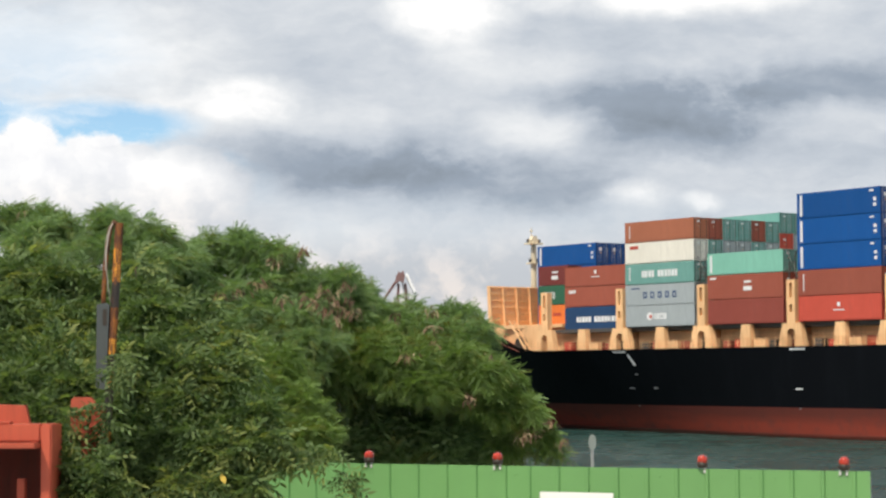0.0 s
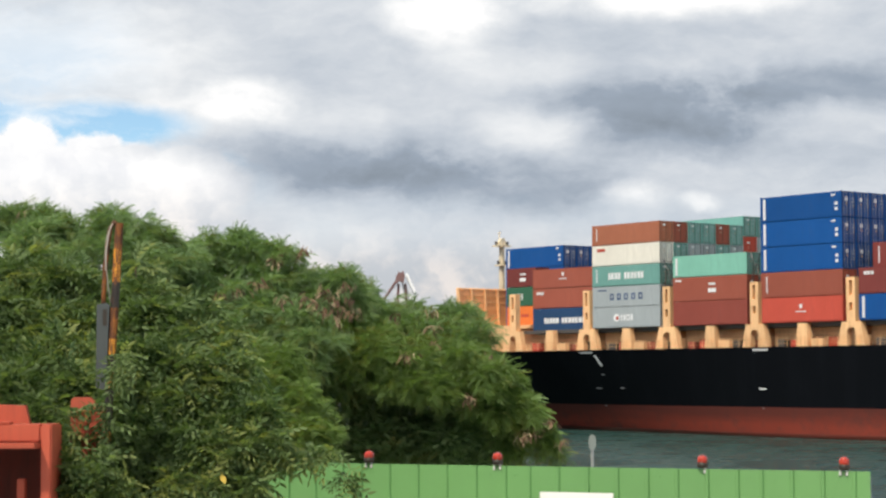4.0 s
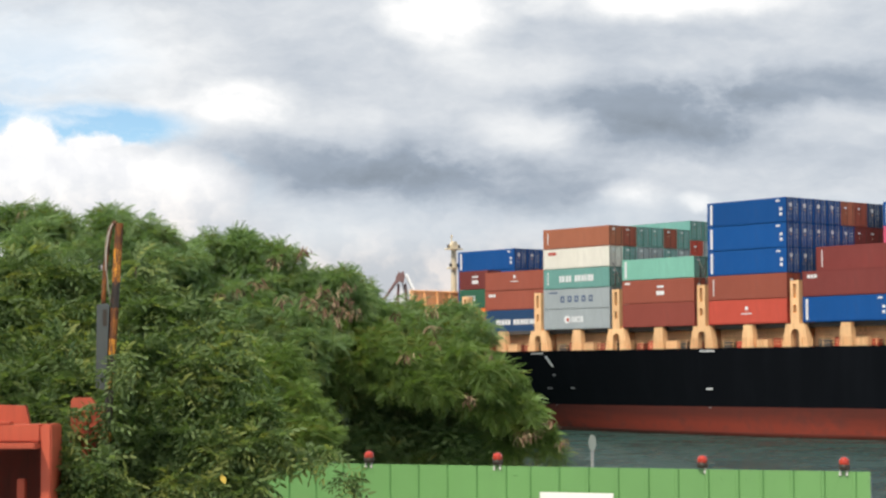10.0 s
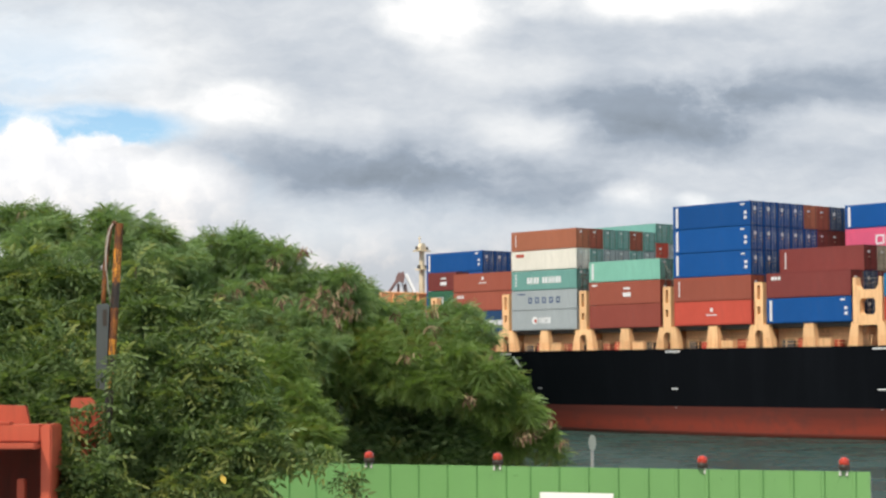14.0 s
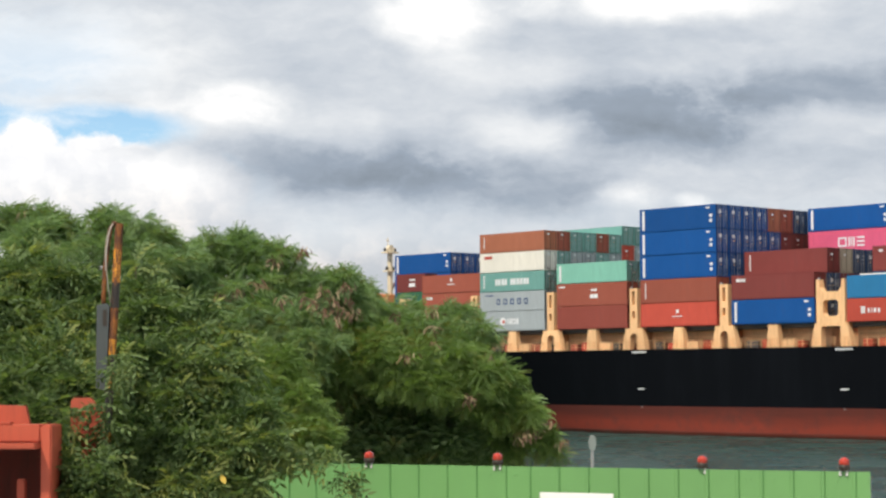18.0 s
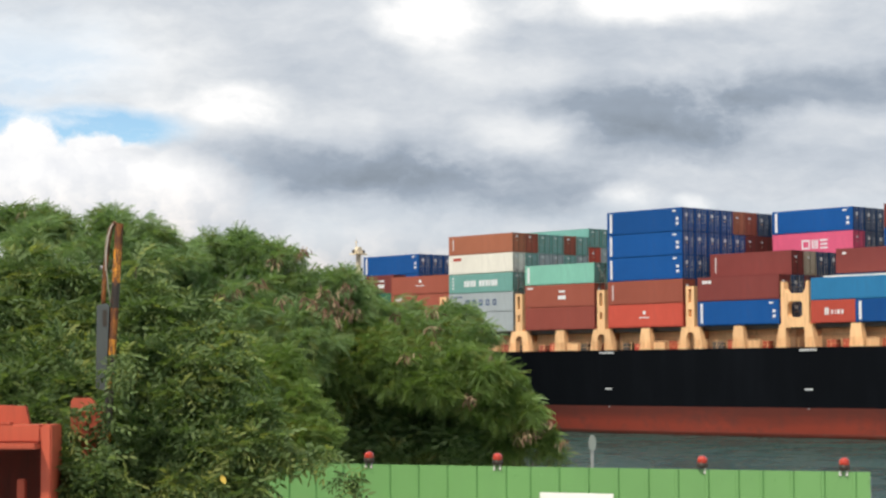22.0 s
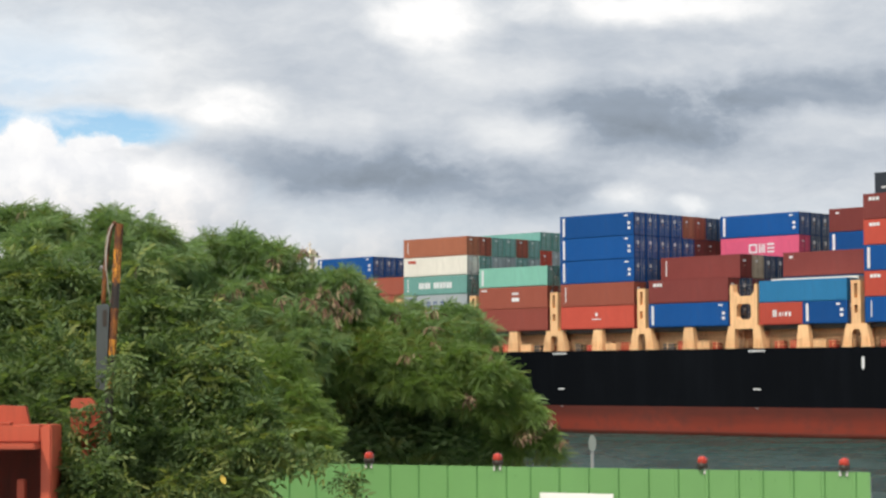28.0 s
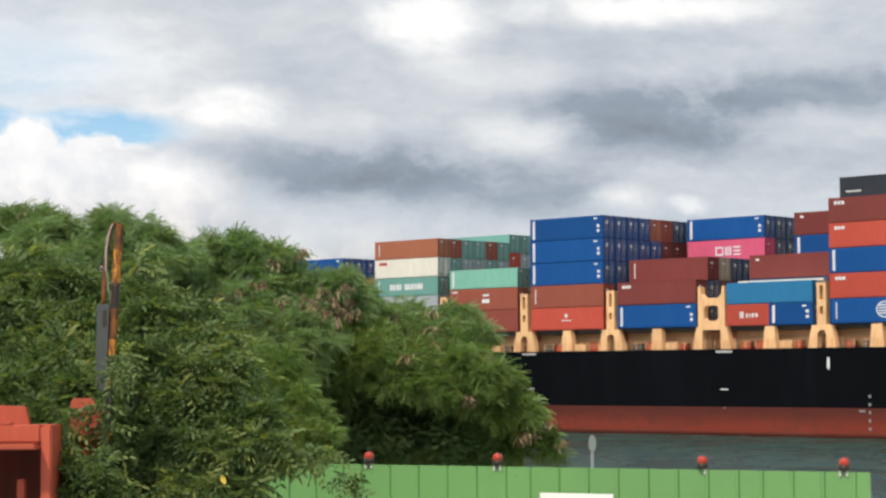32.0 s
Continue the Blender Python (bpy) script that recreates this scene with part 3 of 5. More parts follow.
bm = bmesh.new()
prism(bm, [(30.5, -4.6), (31.9, -4.4), (31.9, -27.6), (20.0, -29.0), (20.0, -3.0)], "z", DECK - 0.2, FOCSLE - 0.02)
part("forecastle_house", bm, CREAM, ship)
# solid dark plate on the wall, painted in for the shaded arched opening
bm = bmesh.new()
prism(bm, [(24.0 + 1.3 * math.cos(k * math.pi / 8), DECK + 0.9 + 1.2 * math.sin(k * math.pi / 8)) for k in range(9)] + [(22.7, DECK), (25.3, DECK)], "y", -2.9, -2.75)
part("archway", bm, STEEL_DARK, ship)
for dy in (0.0, 0.8):
    bm = bmesh.new()
    prism(bm, [(24.6, FOCSLE + 0.6), (24.9, FOCSLE + 0.6), (21.3, DECK), (21.0, DECK)], "y", -2.2 + dy, -2.1 + dy)
    part("ladder_side", bm, CREAM, ship)
for k in range(12):
    f = (k + 0.5) / 12
    bm = bmesh.new()
    x, zz = 21.15 + 3.6 * f, DECK + (FOCSLE + 0.6 - DECK) * f
    box(bm, (x - 0.12, -2.1, zz - 0.03), (x + 0.12, -1.4, zz + 0.03))
    part("ladder_step", bm, CREAM, ship)


# ---- shipping containers ----
def corrugated(bm, x0, x1, z0, z1, y, depth, pitch=0.30):
    """A wall of trapezoid folds along x at y; folds go inwards by depth."""
    n = max(int((x1 - x0) / pitch), 4)
    p = (x1 - x0) / n
    xs, ys = [x0], [y]
    for i in range(n):
        b = x0 + i * p
        xs += [b + p * 0.3, b + p * 0.5, b + p * 0.8, b + p]
        ys += [y, y - depth, y - depth, y]
    lo = [bm.verts.new((u, v, z0)) for u, v in zip(xs, ys)]
    hi = [bm.verts.new((u, v, z1)) for u, v in zip(xs, ys)]
    for i in range(len(xs) - 1):
        bm.faces.new((lo[i], lo[i + 1], hi[i + 1], hi[i]))


MESHES = {}


def container_meshes(colour, length, high):
    key = (colour, length, high)
    if key in MESHES:
        return MESHES[key]
    paint = MAT[colour]
    h = 2.90 if high else 2.59
    made = []
    bm = bmesh.new()
    for x in (-length, -0.16):
        for y in (-WIDE, -0.16):
            box(bm, (x, y, 0.12), (x + 0.16, y + 0.16, h - 0.12))
    for y in (-WIDE + 0.05, -0.14):
        box(bm, (-length + 0.16, y, 0.02), (-0.16, y + 0.09, 0.18))
        box(bm, (-length + 0.16, y, h - 0.10), (-0.16, y + 0.09, h - 0.02))
    for x in (-length + 0.02, -0.12):
        box(bm, (x, -WIDE + 0.16, 0.02), (x + 0.10, -0.16, 0.17))
        box(bm, (x, -WIDE + 0.16, h - 0.12), (x + 0.10, -0.16, h - 0.02))
    box(bm, (-length + 0.13, -WIDE + 0.15, 0.10), (-0.13, -0.15, 0.16))
    for x in (-length, -0.18):
        for y in (-WIDE, -0.16):
            for z in (0.0, h - 0.118):
                box(bm, (x - 0.004, y - 0.004, z), (x + 0.182, y + 0.166, z + 0.118))
    made.append(("frame", mesh_of("frame", bm, paint)))
    bm = bmesh.new()
    corrugated(bm, -length + 0.16, -0.16, 0.16, h - 0.10, -0.02, 0.022)
    made.append(("side_panel", mesh_of("side_panel", bm, paint)))
    bm = bmesh.new()
    corrugated(bm, -length + 0.16, -0.16, 0.16, h - 0.10, -WIDE + 0.06, 0.022)
    made.append(("side_panel", mesh_of("side_panel", bm, paint)))
    bm = bmesh.new()
    box(bm, (-length + 0.12, -WIDE + 0.10, h - 0.05), (-0.12, -0.10, h - 0.02))
    made.append(("roof", mesh_of("roof", bm, paint)))
    bm = bmesh.new()
    box(bm, (-0.10, -WIDE + 0.16, 0.17), (-0.06, -0.16, h - 0.12))
    made.append(("front_wall", mesh_of("front_wall", bm, paint)))
    for y0, y1 in ((-WIDE + 0.17, -WIDE / 2 - 0.015), (-WIDE / 2 + 0.015, -0.17)):
        bm = bmesh.new()
        box(bm, (-length + 0.04, y0, 0.18), (-length + 0.09, y1, h - 0.13))
        for k in range(5):
            z = 0.3 + k * (h - 0.75) / 4
            box(bm, (-length + 0.015, y0 + 0.08, z), (-length + 0.035, y1 - 0.08, z + 0.16))
        made.append(("door", mesh_of("door", bm, paint)))
    bm = bmesh.new()
    for y in (-WIDE + 0.155, -WIDE / 2 - 0.025, -0.245):
        box(bm, (-length + 0.012, y, 0.17), (-length + 0.045, y + 0.09 if y != -WIDE / 2 - 0.025 else y + 0.05, h - 0.12))
    for z in (0.155, h - 0.145):
        box(bm, (-length + 0.012, -WIDE + 0.16, z), (-length + 0.045, -0.16, z + 0.035))
    made.append(("door_seal", mesh_of("door_seal", bm, TAR)))
    rod = GALV if colour in ("blue", "navy", "white", "teal", "grey", "mint") else paint
    for y in (-WIDE + 0.45, -WIDE + 0.90, -0.90, -0.45):
        bm = bmesh.new()
        box(bm, (-length - 0.02, y - 0.02, 0.08), (-length + 0.02, y + 0.02, h - 0.05))
        box(bm, (-length - 0.03, y - 0.12, 1.0), (-length + 0.0, y + 0.12, 1.07))
        made.append(("lock_rod", mesh_of("lock_rod", bm, rod)))
    labels = ((-1.06, -0.62, 1.78, 2.22, MARK), (-1.0, -0.72, 1.36, 1.58, DOOR_TAN), (-2.15, -1.72, 1.98, 2.10, DOOR_GREY), (-2.15, -1.66, 1.62, 1.74, DOOR_GREY), (-2.1, -1.8, 1.2, 1.34, DOOR_GREY))
    count = {"blue": 5, "navy": 5, "teal": 4, "grey": 4, "mint": 4, "white": 3}.get(colour, 2)
    for y0, y1, z0, z1, mat in labels[:count]:
        bm = bmesh.new()
        box(bm, (-length - 0.034, y0, z0 if count == 5 else (z0 + z1) / 2), (-length - 0.022, y1, z1))
        made.append(("door_label", mesh_of("door_label", bm, mat)))
    MESHES[key] = made
    return made


COLOUR_WORD = {"blue": "bright blue", "navy": "dark blue", "brown": "orange-brown", "white": "off-white", "teal": "sea-green", "mint": "pale green",
               "grey": "blue-grey", "red": "brick-red", "maroon": "dark maroon", "rust": "brown-red", "oxide": "dull red", "pink": "magenta pink", "sky": "light blue",
               "black": "black", "orange": "orange", "green": "dark green", "tan": "tan"}


def container(bay, row, z, colour, high=False, length=LONG, shift=0.0, marks=""):
    h = 2.90 if high else 2.59
    size = "forty-foot" if length > 10 else "twenty-foot"
    word = COLOUR_WORD[colour]
    c = thing("shipping_container", f"{word} steel {size} shipping container stacked on the ship's deck", "container", "containers on the ship")
    doors, rods = [], 0
    for name, me in container_meshes(colour, length, high):
        if name == "lock_rod":
            part(name, me, None, doors[rods // 2])
            rods += 1
        elif name == "door_label":
            part(name, me, None, doors[1 if me.vertices[0].co.y > -WIDE / 2 else 0])
        else:
            ob = part(name, me, None, c)
            if name == "door":
                doors.append(ob)
    for k in marks.split():
        mark(c, k, length, h)
    MOVING.append((c, pose(BAYS[bay] - shift, -row * PITCH, z)))
    return z + h + 0.03


def plate(parent, name, x0, x1, z0, z1, material, y=0.004):
    bm = bmesh.new()
    box(bm, (x0, y - 0.02, z0), (x1, y, z1))
    part(name, bm, material, parent)


def blocks(c, x, z0, z1, widths, material, gap=0.12):
    """Upright blocks of the given widths side by side from x towards the stern; a negative width is a blank."""
    for w in widths:
        if w > 0:
            plate(c, "name_block", x - w, x, z0, z1, material)
        x -= abs(w) + gap


def hollow(c, x0, x1, z0, z1, t, material):
    """A square ring of four bars, as one plate with a hole."""
    bm = bmesh.new()
    for lo, hi in (((x0, z0), (x1, z0 + t)), ((x0, z1 - t), (x1, z1)), ((x0, z0 + t), (x0 + t, z1 - t)), ((x1 - t, z0 + t), (x1, z1 - t))):
        box(bm, (lo[0], -0.016, lo[1]), (hi[0], 0.004, hi[1]))
    part("name_ring", bm, material, c)


def disc_plate(c, name, x, z, rx, rz, material, y):
    bm = bmesh.new()
    prism(bm, [(x + rx * math.cos(k * math.tau / 24), z + rz * math.sin(k * math.tau / 24)) for k in range(24)], "y", y - 0.02, y)
    part(name, bm, material, c)


def mark(c, kind, length, h):
    if kind == "strip":
        plate(c, "name_strip", -0.80, -0.44, 0.25, h - 0.25, MARK)
    elif kind == "thin":
        plate(c, "number_strip", -0.93, -0.79, 0.55, h - 0.45, MARK)
    elif kind == "code":
        plate(c, "number_block", -length + 0.55, -length + 0.95, 1.35, 1.7, MARK)
        plate(c, "number_block", -length + 0.55, -length + 0.95, 0.75, 1.1, MARK)
        plate(c, "number_block", -length + 0.9, -length + 1.5, h - 0.5, h - 0.3, MARK)
    elif kind == "long":
        blocks(c, -2.3, 0.9, 1.6, (0.42, 0.42, 0.5, 0.5, 0.5, -0.4, 0.45, 0.48, 0.16, 0.42, 0.42, 0.42, 0.16, 0.5, 0.5), MARK)
    elif kind == "sea":
        blocks(c, -3.0, 0.85, 1.68, (0.36, 0.40, 0.13, 0.42, 0.40, -0.45, 0.38, 0.40, 0.13, 0.36, 0.36, 0.13, 0.42, 0.40), MARK)
    elif kind == "wide":
        for x in (-9.1, -7.8, -6.5, -5.2, -3.9):
            hollow(c, x, x + 0.68, 0.88, 1.66, 0.17, MARK_BLUE)
        plate(c, "number_block", -2.6, -1.0, h - 0.55, h - 0.4, MARK_BLUE)
    elif kind == "emblem":
        disc_plate(c, "emblem", -4.4, 1.25, 0.55, 0.5, MARK, 0.004)
        disc_plate(c, "emblem_core", -4.55, 1.2, 0.26, 0.24, MARK_RED, 0.009)
        blocks(c, -5.2, 0.85, 1.6, (0.20, 0.12, 0.24), MARK, 0.12)
        hollow(c, -6.85, -6.15, 0.85, 1.6, 0.19, MARK)
        blocks(c, -7.0, 0.85, 1.6, (0.32,), MARK)
    elif kind == "block":
        plate(c, "name_block", -7.1, -6.0, 1.85, 2.1, MARK)
        plate(c, "number_block", -7.2, -5.9, 0.95, 1.45, MARK)
        plate(c, "number_block", -1.4, -0.4, h - 0.5, h - 0.3, MARK)
    elif kind == "badge":
        plate(c, "emblem", -6.2, -5.8, 1.6, 2.05, MARK)
        plate(c, "name_block", -6.8, -5.2, 1.15, 1.27, MARK)
    elif kind == "three":
        hollow(c, -5.75, -4.5, 0.85, 2.0, 0.20, MARK)
        blocks(c, -6.05, 0.85, 2.0, (0.22, 0.18, 0.22), MARK, 0.14)
        for z in (0.85, 1.32, 1.80):
            plate(c, "name_block", -8.4, -7.3, z, z + 0.20, MARK)
    elif kind == "five":
        blocks(c, -1.9, 0.9, 1.7, (0.22, 0.26), MARK, 0.06)
        blocks(c, -2.8, 0.95, 1.45, (0.26, 0.13, 0.32, 0.28), MARK, 0.22)
    elif kind == "dots":
        for z in (0.55, 1.0, 1.45, 1.9):
            plate(c, "number_block", -0.95, -0.68, z, z + 0.27, MARK)
    elif kind == "low":
        blocks(c, -0.9, 0.75, 0.95, (0.30, 0.22, 0.30, 0.22, 0.22, 0.30), MARK, 0.08)
    elif kind == "dash":
        plate(c, "name_block", -1.4, -0.9, h - 0.7, h - 0.45, MARK)
    elif kind == "tag":
        blocks(c, -0.75, h - 0.80, h - 0.42, (0.40, 0.36, 0.40), MARK, 0.10)
    elif kind == "redtag":
        plate(c, "name_block", -2.4, -0.9, h - 0.8, h - 0.4, MARK_RED)
    elif kind == "round":
        disc_plate(c, "emblem", -7.4, 1.5, 1.3, 0.98, MARK, 0.004)
        disc_plate(c, "emblem_core", -7.4, 1.5, 1.12, 0.82, MAT["blue"], 0.008)
        for z in (1.0, 1.3, 1.62, 1.92):
            plate(c, "name_block", -8.4 + 0.2 * abs(z - 1.5), -6.4 - 0.2 * abs(z - 1.5), z, z + 0.15, MARK, 0.012)
    elif kind == "dot":
        plate(c, "emblem", -2.6, -1.6, 0.9, 1.6, MARK_BLUE)
        plate(c, "name_block", -4.6, -3.0, 1.1, 1.5, MARK_RED)
    elif kind == "short":
        plate(c, "name_block", -4.0, -2.8, 1.6, 1.85, MARK)
        plate(c, "number_block", -4.0, -2.7, 0.75, 1.25, MARK)
    elif kind == "uword":
        blocks(c, -1.3, 0.8, 1.7, (0.24, 0.24), MARK, 0.2)
        blocks(c, -2.25, 0.8, 1.7, (0.55, 0.24), MARK, 0.25)


def stack(bay, row, spec, z=BASE):
    """spec: colour, + for high, /marks, from the bottom up."""
    for s in spec.split():
        name, _, marks = s.partition("/")
        z = container(bay, row, z, name.rstrip("+"), name.endswith("+"), marks=marks.replace(",", " "))
    return z


stack("a", 0, "grey/emblem grey/wide teal/sea,dots white/redtag brown/thin")
stack("b", 0, "oxide+ rust+/block mint/strip")
stack("c", 0, "red+/badge rust+/thin blue+/strip,code blue+/strip,code blue+/strip,code")
stack("d", 0, "blue+/strip,code maroon+/tag")
stack("f", 0, "blue+/round,thin red+/tag blue+/strip red+/tag maroon+/tag")
stack("z", 1, "navy+/long rust/tag rust/badge")
z = container("e", 0, BASE, "red", length=6.06, marks="five")
container("e", 0, BASE, "blue", length=6.06, shift=6.13, marks="strip code")
container("e", 0, z, "sky")

INNER = {
    "a": ["grey teal grey teal rust", "grey rust teal grey teal", "rust teal navy grey teal", "grey grey rust teal rust", "teal rust grey grey teal",
          "teal+ rust+ green+ red+ teal", "rust+ grey+ teal+ grey+ teal", "grey+ teal+ rust+ grey+ teal", "teal grey rust grey rust"],
    "b": ["maroon+ green+ teal", "rust+ teal+ green", "green+ rust+ teal", "teal+ rust+ teal", "maroon+ green+ teal", "rust+ teal+ green",
          "rust+ teal+ green", "maroon+ teal+ teal", "rust+ green+ teal"],
    "c": ["rust+ navy+ blue+ blue+ blue+", "navy+ maroon+ navy+ blue+ blue+", "rust+ navy+ navy+ blue+ blue+", "maroon+ rust+ navy+ blue+ brown+",
          "rust+ navy+ maroon+ maroon+ rust+", "navy+ rust+ maroon+ maroon+ navy+", "navy+ rust+ navy+ maroon+ navy+", "rust+ navy+ navy+ navy+ navy+", "navy+ rust+ navy+ navy+ blue+"],
    "d": ["navy+ navy+ maroon+/thin", "maroon+ maroon+ tan+", "navy+ maroon+ navy+", "rust+ navy+ navy+", "navy+ maroon+ navy+", "rust+ navy+ maroon+ pink+/three blue+/strip,code",
          "navy+ maroon+ navy+ navy+ navy+", "navy+ rust+ navy+ navy+ navy+", "rust+ navy+ navy+ navy+ navy+"],
    "e": ["navy white+", "maroon+ navy+ maroon+/dash", "rust+ maroon+ maroon+", "navy+ rust+ navy+", "rust+ navy+ maroon+", "navy+ maroon+ navy+ blue+/strip maroon+/dash",
          "navy+ rust+ maroon+ navy+ maroon+", "rust+ navy+ navy+ navy+ maroon+"],
    "f": ["navy+ red+ blue+ red+ maroon+ black/low", "red+ maroon+ navy+ red+ maroon+ black", "navy+ red+ navy+ red+ maroon+ black", "red+ navy+ maroon+ navy+ maroon+"],
    "z": ["rust+ navy maroon", "navy+ rust rust", "rust+ maroon navy", "navy rust maroon", "navy rust maroon", "rust rust navy", "navy rust rust"],
}
for bay, rows in INNER.items():
    for i, spec in enumerate(rows):
        stack(bay, i + (2 if bay == "z" else 1), spec)

for i, spec in enumerate(("blue/strip blue/strip blue+/strip blue+/strip,code", "navy rust navy+ blue+/code", "rust navy maroon+ blue+", "navy rust rust+ navy+")):
    stack("fore", 4 + i, spec, FORE)
z = container("fore", 2, FORE, "orange", length=6.06, shift=6.13, marks="dot")
z = container("fore", 2, z, "green", length=6.06, shift=6.13, marks="uword")
container("fore", 2, z, "maroon", length=6.06, shift=6.13, marks="short")


# ---- green fence along the quay edge ----
FENCE_TOP = 6.13
FENCE = Matrix.Translation((5.49, 26.07, QUAY)) @ Matrix.Rotation(math.atan2(0.406, -0.914), 4, "Z")
fence = thing("metal_fence", "green painted ribbed sheet-metal fence with warning lights on it", "fence", m=FENCE)


def fence_sheet(s0, s1):
    """One sheet with raised ribs; local x runs along the fence, local +y faces the viewer's side."""
    bm = bmesh.new()
    h = FENCE_TOP - QUAY
    xs = [(s0, 0.0)]
    n = max(int(round((s1 - s0) / 0.44)), 1)
    p = (s1 - s0) / n
    for i in range(n):
        b = s0 + i * p
        xs += [(b + p - 0.055, 0.0), (b + p - 0.042, 0.03), (b + p - 0.014, 0.03), (b + p, 0.0)]
    sides = []
    for off in (0.0, -0.012):
        lo = [bm.verts.new((x, y + off, 0.05)) for x, y in xs]
        hi = [bm.verts.new((x, y + off, h)) for x, y in xs]
        for i in range(len(xs) - 1):
            bm.faces.new((lo[i], lo[i + 1], hi[i + 1], hi[i]))
        sides.append(hi)
    for i in range(len(xs) - 1):
        bm.faces.new((sides[0][i], sides[0][i + 1], sides[1][i + 1], sides[1][i]))
    part("sheet", bm, FENCE_GREEN, fence)
    for s in (s0 + 0.2, s1 - 0.2):
        for z in (0.4, 1.3, h - 0.12):
            bm = bmesh.new()
            lathe(bm, [(0.014, 0.0), (0.012, 0.006)], 8)
            bmesh.ops.transform(bm, matrix=Matrix.Translation((s, 0.002, z)) @ Matrix.Rotation(-math.pi / 2, 4, "X"), verts=bm.verts)
            part("screw", bm, FENCE_GREEN, fence)


RIBS = [0.0, 0.23, 1.455, 1.78, 3.03, 4.74, 5.10, 7.33, 7.63, 9.40, 11.16, 12.92]
for s0, s1 in zip(RIBS, RIBS[1:]):
    fence_sheet(s0, s1)
for s in (0.05, 2.2, 4.4, 6.6, 8.8, 11.0, 12.9):
    bm = bmesh.new()
    box(bm, (s - 0.04, -0.10, 0.0), (s + 0.04, -0.02, FENCE_TOP - QUAY - 0.06))
    part("post", bm, GALV, fence)
for z in (0.5, 2.2):
    bm = bmesh.new()
    box(bm, (0.0, -0.075, z), (12.9, -0.016, z + 0.06))
    part("rail", bm, GALV, fence)

# white board fixed to the fence
board = thing("sign_board", "plain white board fixed to the green fence", "sign board", m=FENCE @ Matrix.Translation((4.0, 0.06, 1.3)))
bm = bmesh.new()
box(bm, (-0.53, -0.015, -0.45), (0.53, 0.015, 0.885))
part("panel", bm, BOARD, board)
bm = bmesh.new()
for x in (-0.4, 0.4):
    box(bm, (x - 0.02, -0.075, -0.4), (x + 0.02, -0.013, 0.84))
part("batten", bm, GALV, board)


# ---- red warning beacons on the fence ----
def red_lens():
    m, nt, b = base_mat("red_beacon_lens")
    tc = nt.nodes.new("ShaderNodeTexCoord").outputs["Object"]
    n = noise_tex(nt, tc, 30.0, 3).outputs["Fac"]
    link(nt, ramp(nt, n, [(0.3, (0.34, 0.020, 0.008)), (0.7, (0.46, 0.040, 0.015))]), b.inputs["Base Color"])
    b.inputs["Roughness"].default_value = 0.12
    b.inputs["Coat Weight"].default_value = 0.6
    return m


LENS = red_lens()
BRACKET_PAINT = worn("dull_white_paint", (0.55, 0.56, 0.54), rough=0.6, scale=8, stain=(0.2, 0.16, 0.13), amount=0.6)


def beacon(s, bent=False):
    h = FENCE_TOP - QUAY
    e = thing("warning_beacon", "red domed warning beacon on a black base bracketed to the fence", "warning light", "beacons on the fence",
              m=FENCE @ Matrix.Translation((s, -0.01, h)) @ Matrix.Rotation(random.uniform(-0.06, 0.06), 4, "Y"))
    bm = bmesh.new()
    prof = [(0.064, 0.085), (0.070, 0.095), (0.070, 0.125)] + [(0.070 * math.cos(k * math.pi / 12), 0.125 + 0.06 * math.sin(k * math.pi / 12)) for k in range(1, 6)] + [(0.006, 0.186)]
    lathe(bm, prof, 24)
    part("dome", bm, LENS, e, "glossy red plastic dome", smooth=True)
    bm = bmesh.new()
    lathe(bm, [(0.05, 0.012), (0.070, 0.024), (0.074, 0.06), (0.070, 0.085)], 24)
    base = part("base", bm, TAR, e, smooth=True)
    for x in ((-0.055, 0.055) if not bent else (-0.055,)):
        bm = bmesh.new()
        box(bm, (x * 0.8 - 0.013, -0.004, -0.055), (x * 0.8 + 0.017, 0.032, -0.02))
        box(bm, (x * 0.8 - 0.010, 0.0, -0.02), (x * 0.8 + 0.010, 0.03, 0.03))
        part("bracket", bm, BRACKET_PAINT, base, "dull white painted bracket")
    bm = bmesh.new()
    lathe(bm, [(0.012, 0.06), (0.03, 0.075), (0.03, 0.11), (0.01, 0.12)], 10)
    part("lamp_holder", bm, STEEL_DARK, base)
    return e


for s, bent in ((7.18, False), (5.19, False), (2.24, True), (0.34, False)):
    beacon(s, bent)

# oval plate on a thin post at the water's edge
marker = thing("marker_post", "thin grey post with a pale oval plate at the quay edge", "sign post", m=pose(2.347, 32.0, QUAY))
bm = bmesh.new()
tube(bm, [(0, 0, 0), (0, 0, 2.6)], 0.025, 10)
part("post", bm, GALV, marker)
bm = bmesh.new()
prism(bm, [(0.062 * math.cos(k * math.tau / 24), 2.72 + 0.13 * math.sin(k * math.tau / 24)) for k in range(24)], "y", -0.045, -0.028)
part("plate", bm, worn("dull_grey_plate", (0.20, 0.235, 0.225), rough=0.8, scale=4), marker, "pale grey oval plate")

# ---- striped boom arm standing upright, with its guard and cable ----
boom = thing("boom_barrier", "raised black and yellow striped barrier arm, rusty, with a grey housing", "barrier", m=pose(-4.15, 24.9, QUAY))


def lean(z):
    """Offset of the leaning arm at world height z."""
    return -4.15 + (z - 6.6) * 0.052 + 4.15


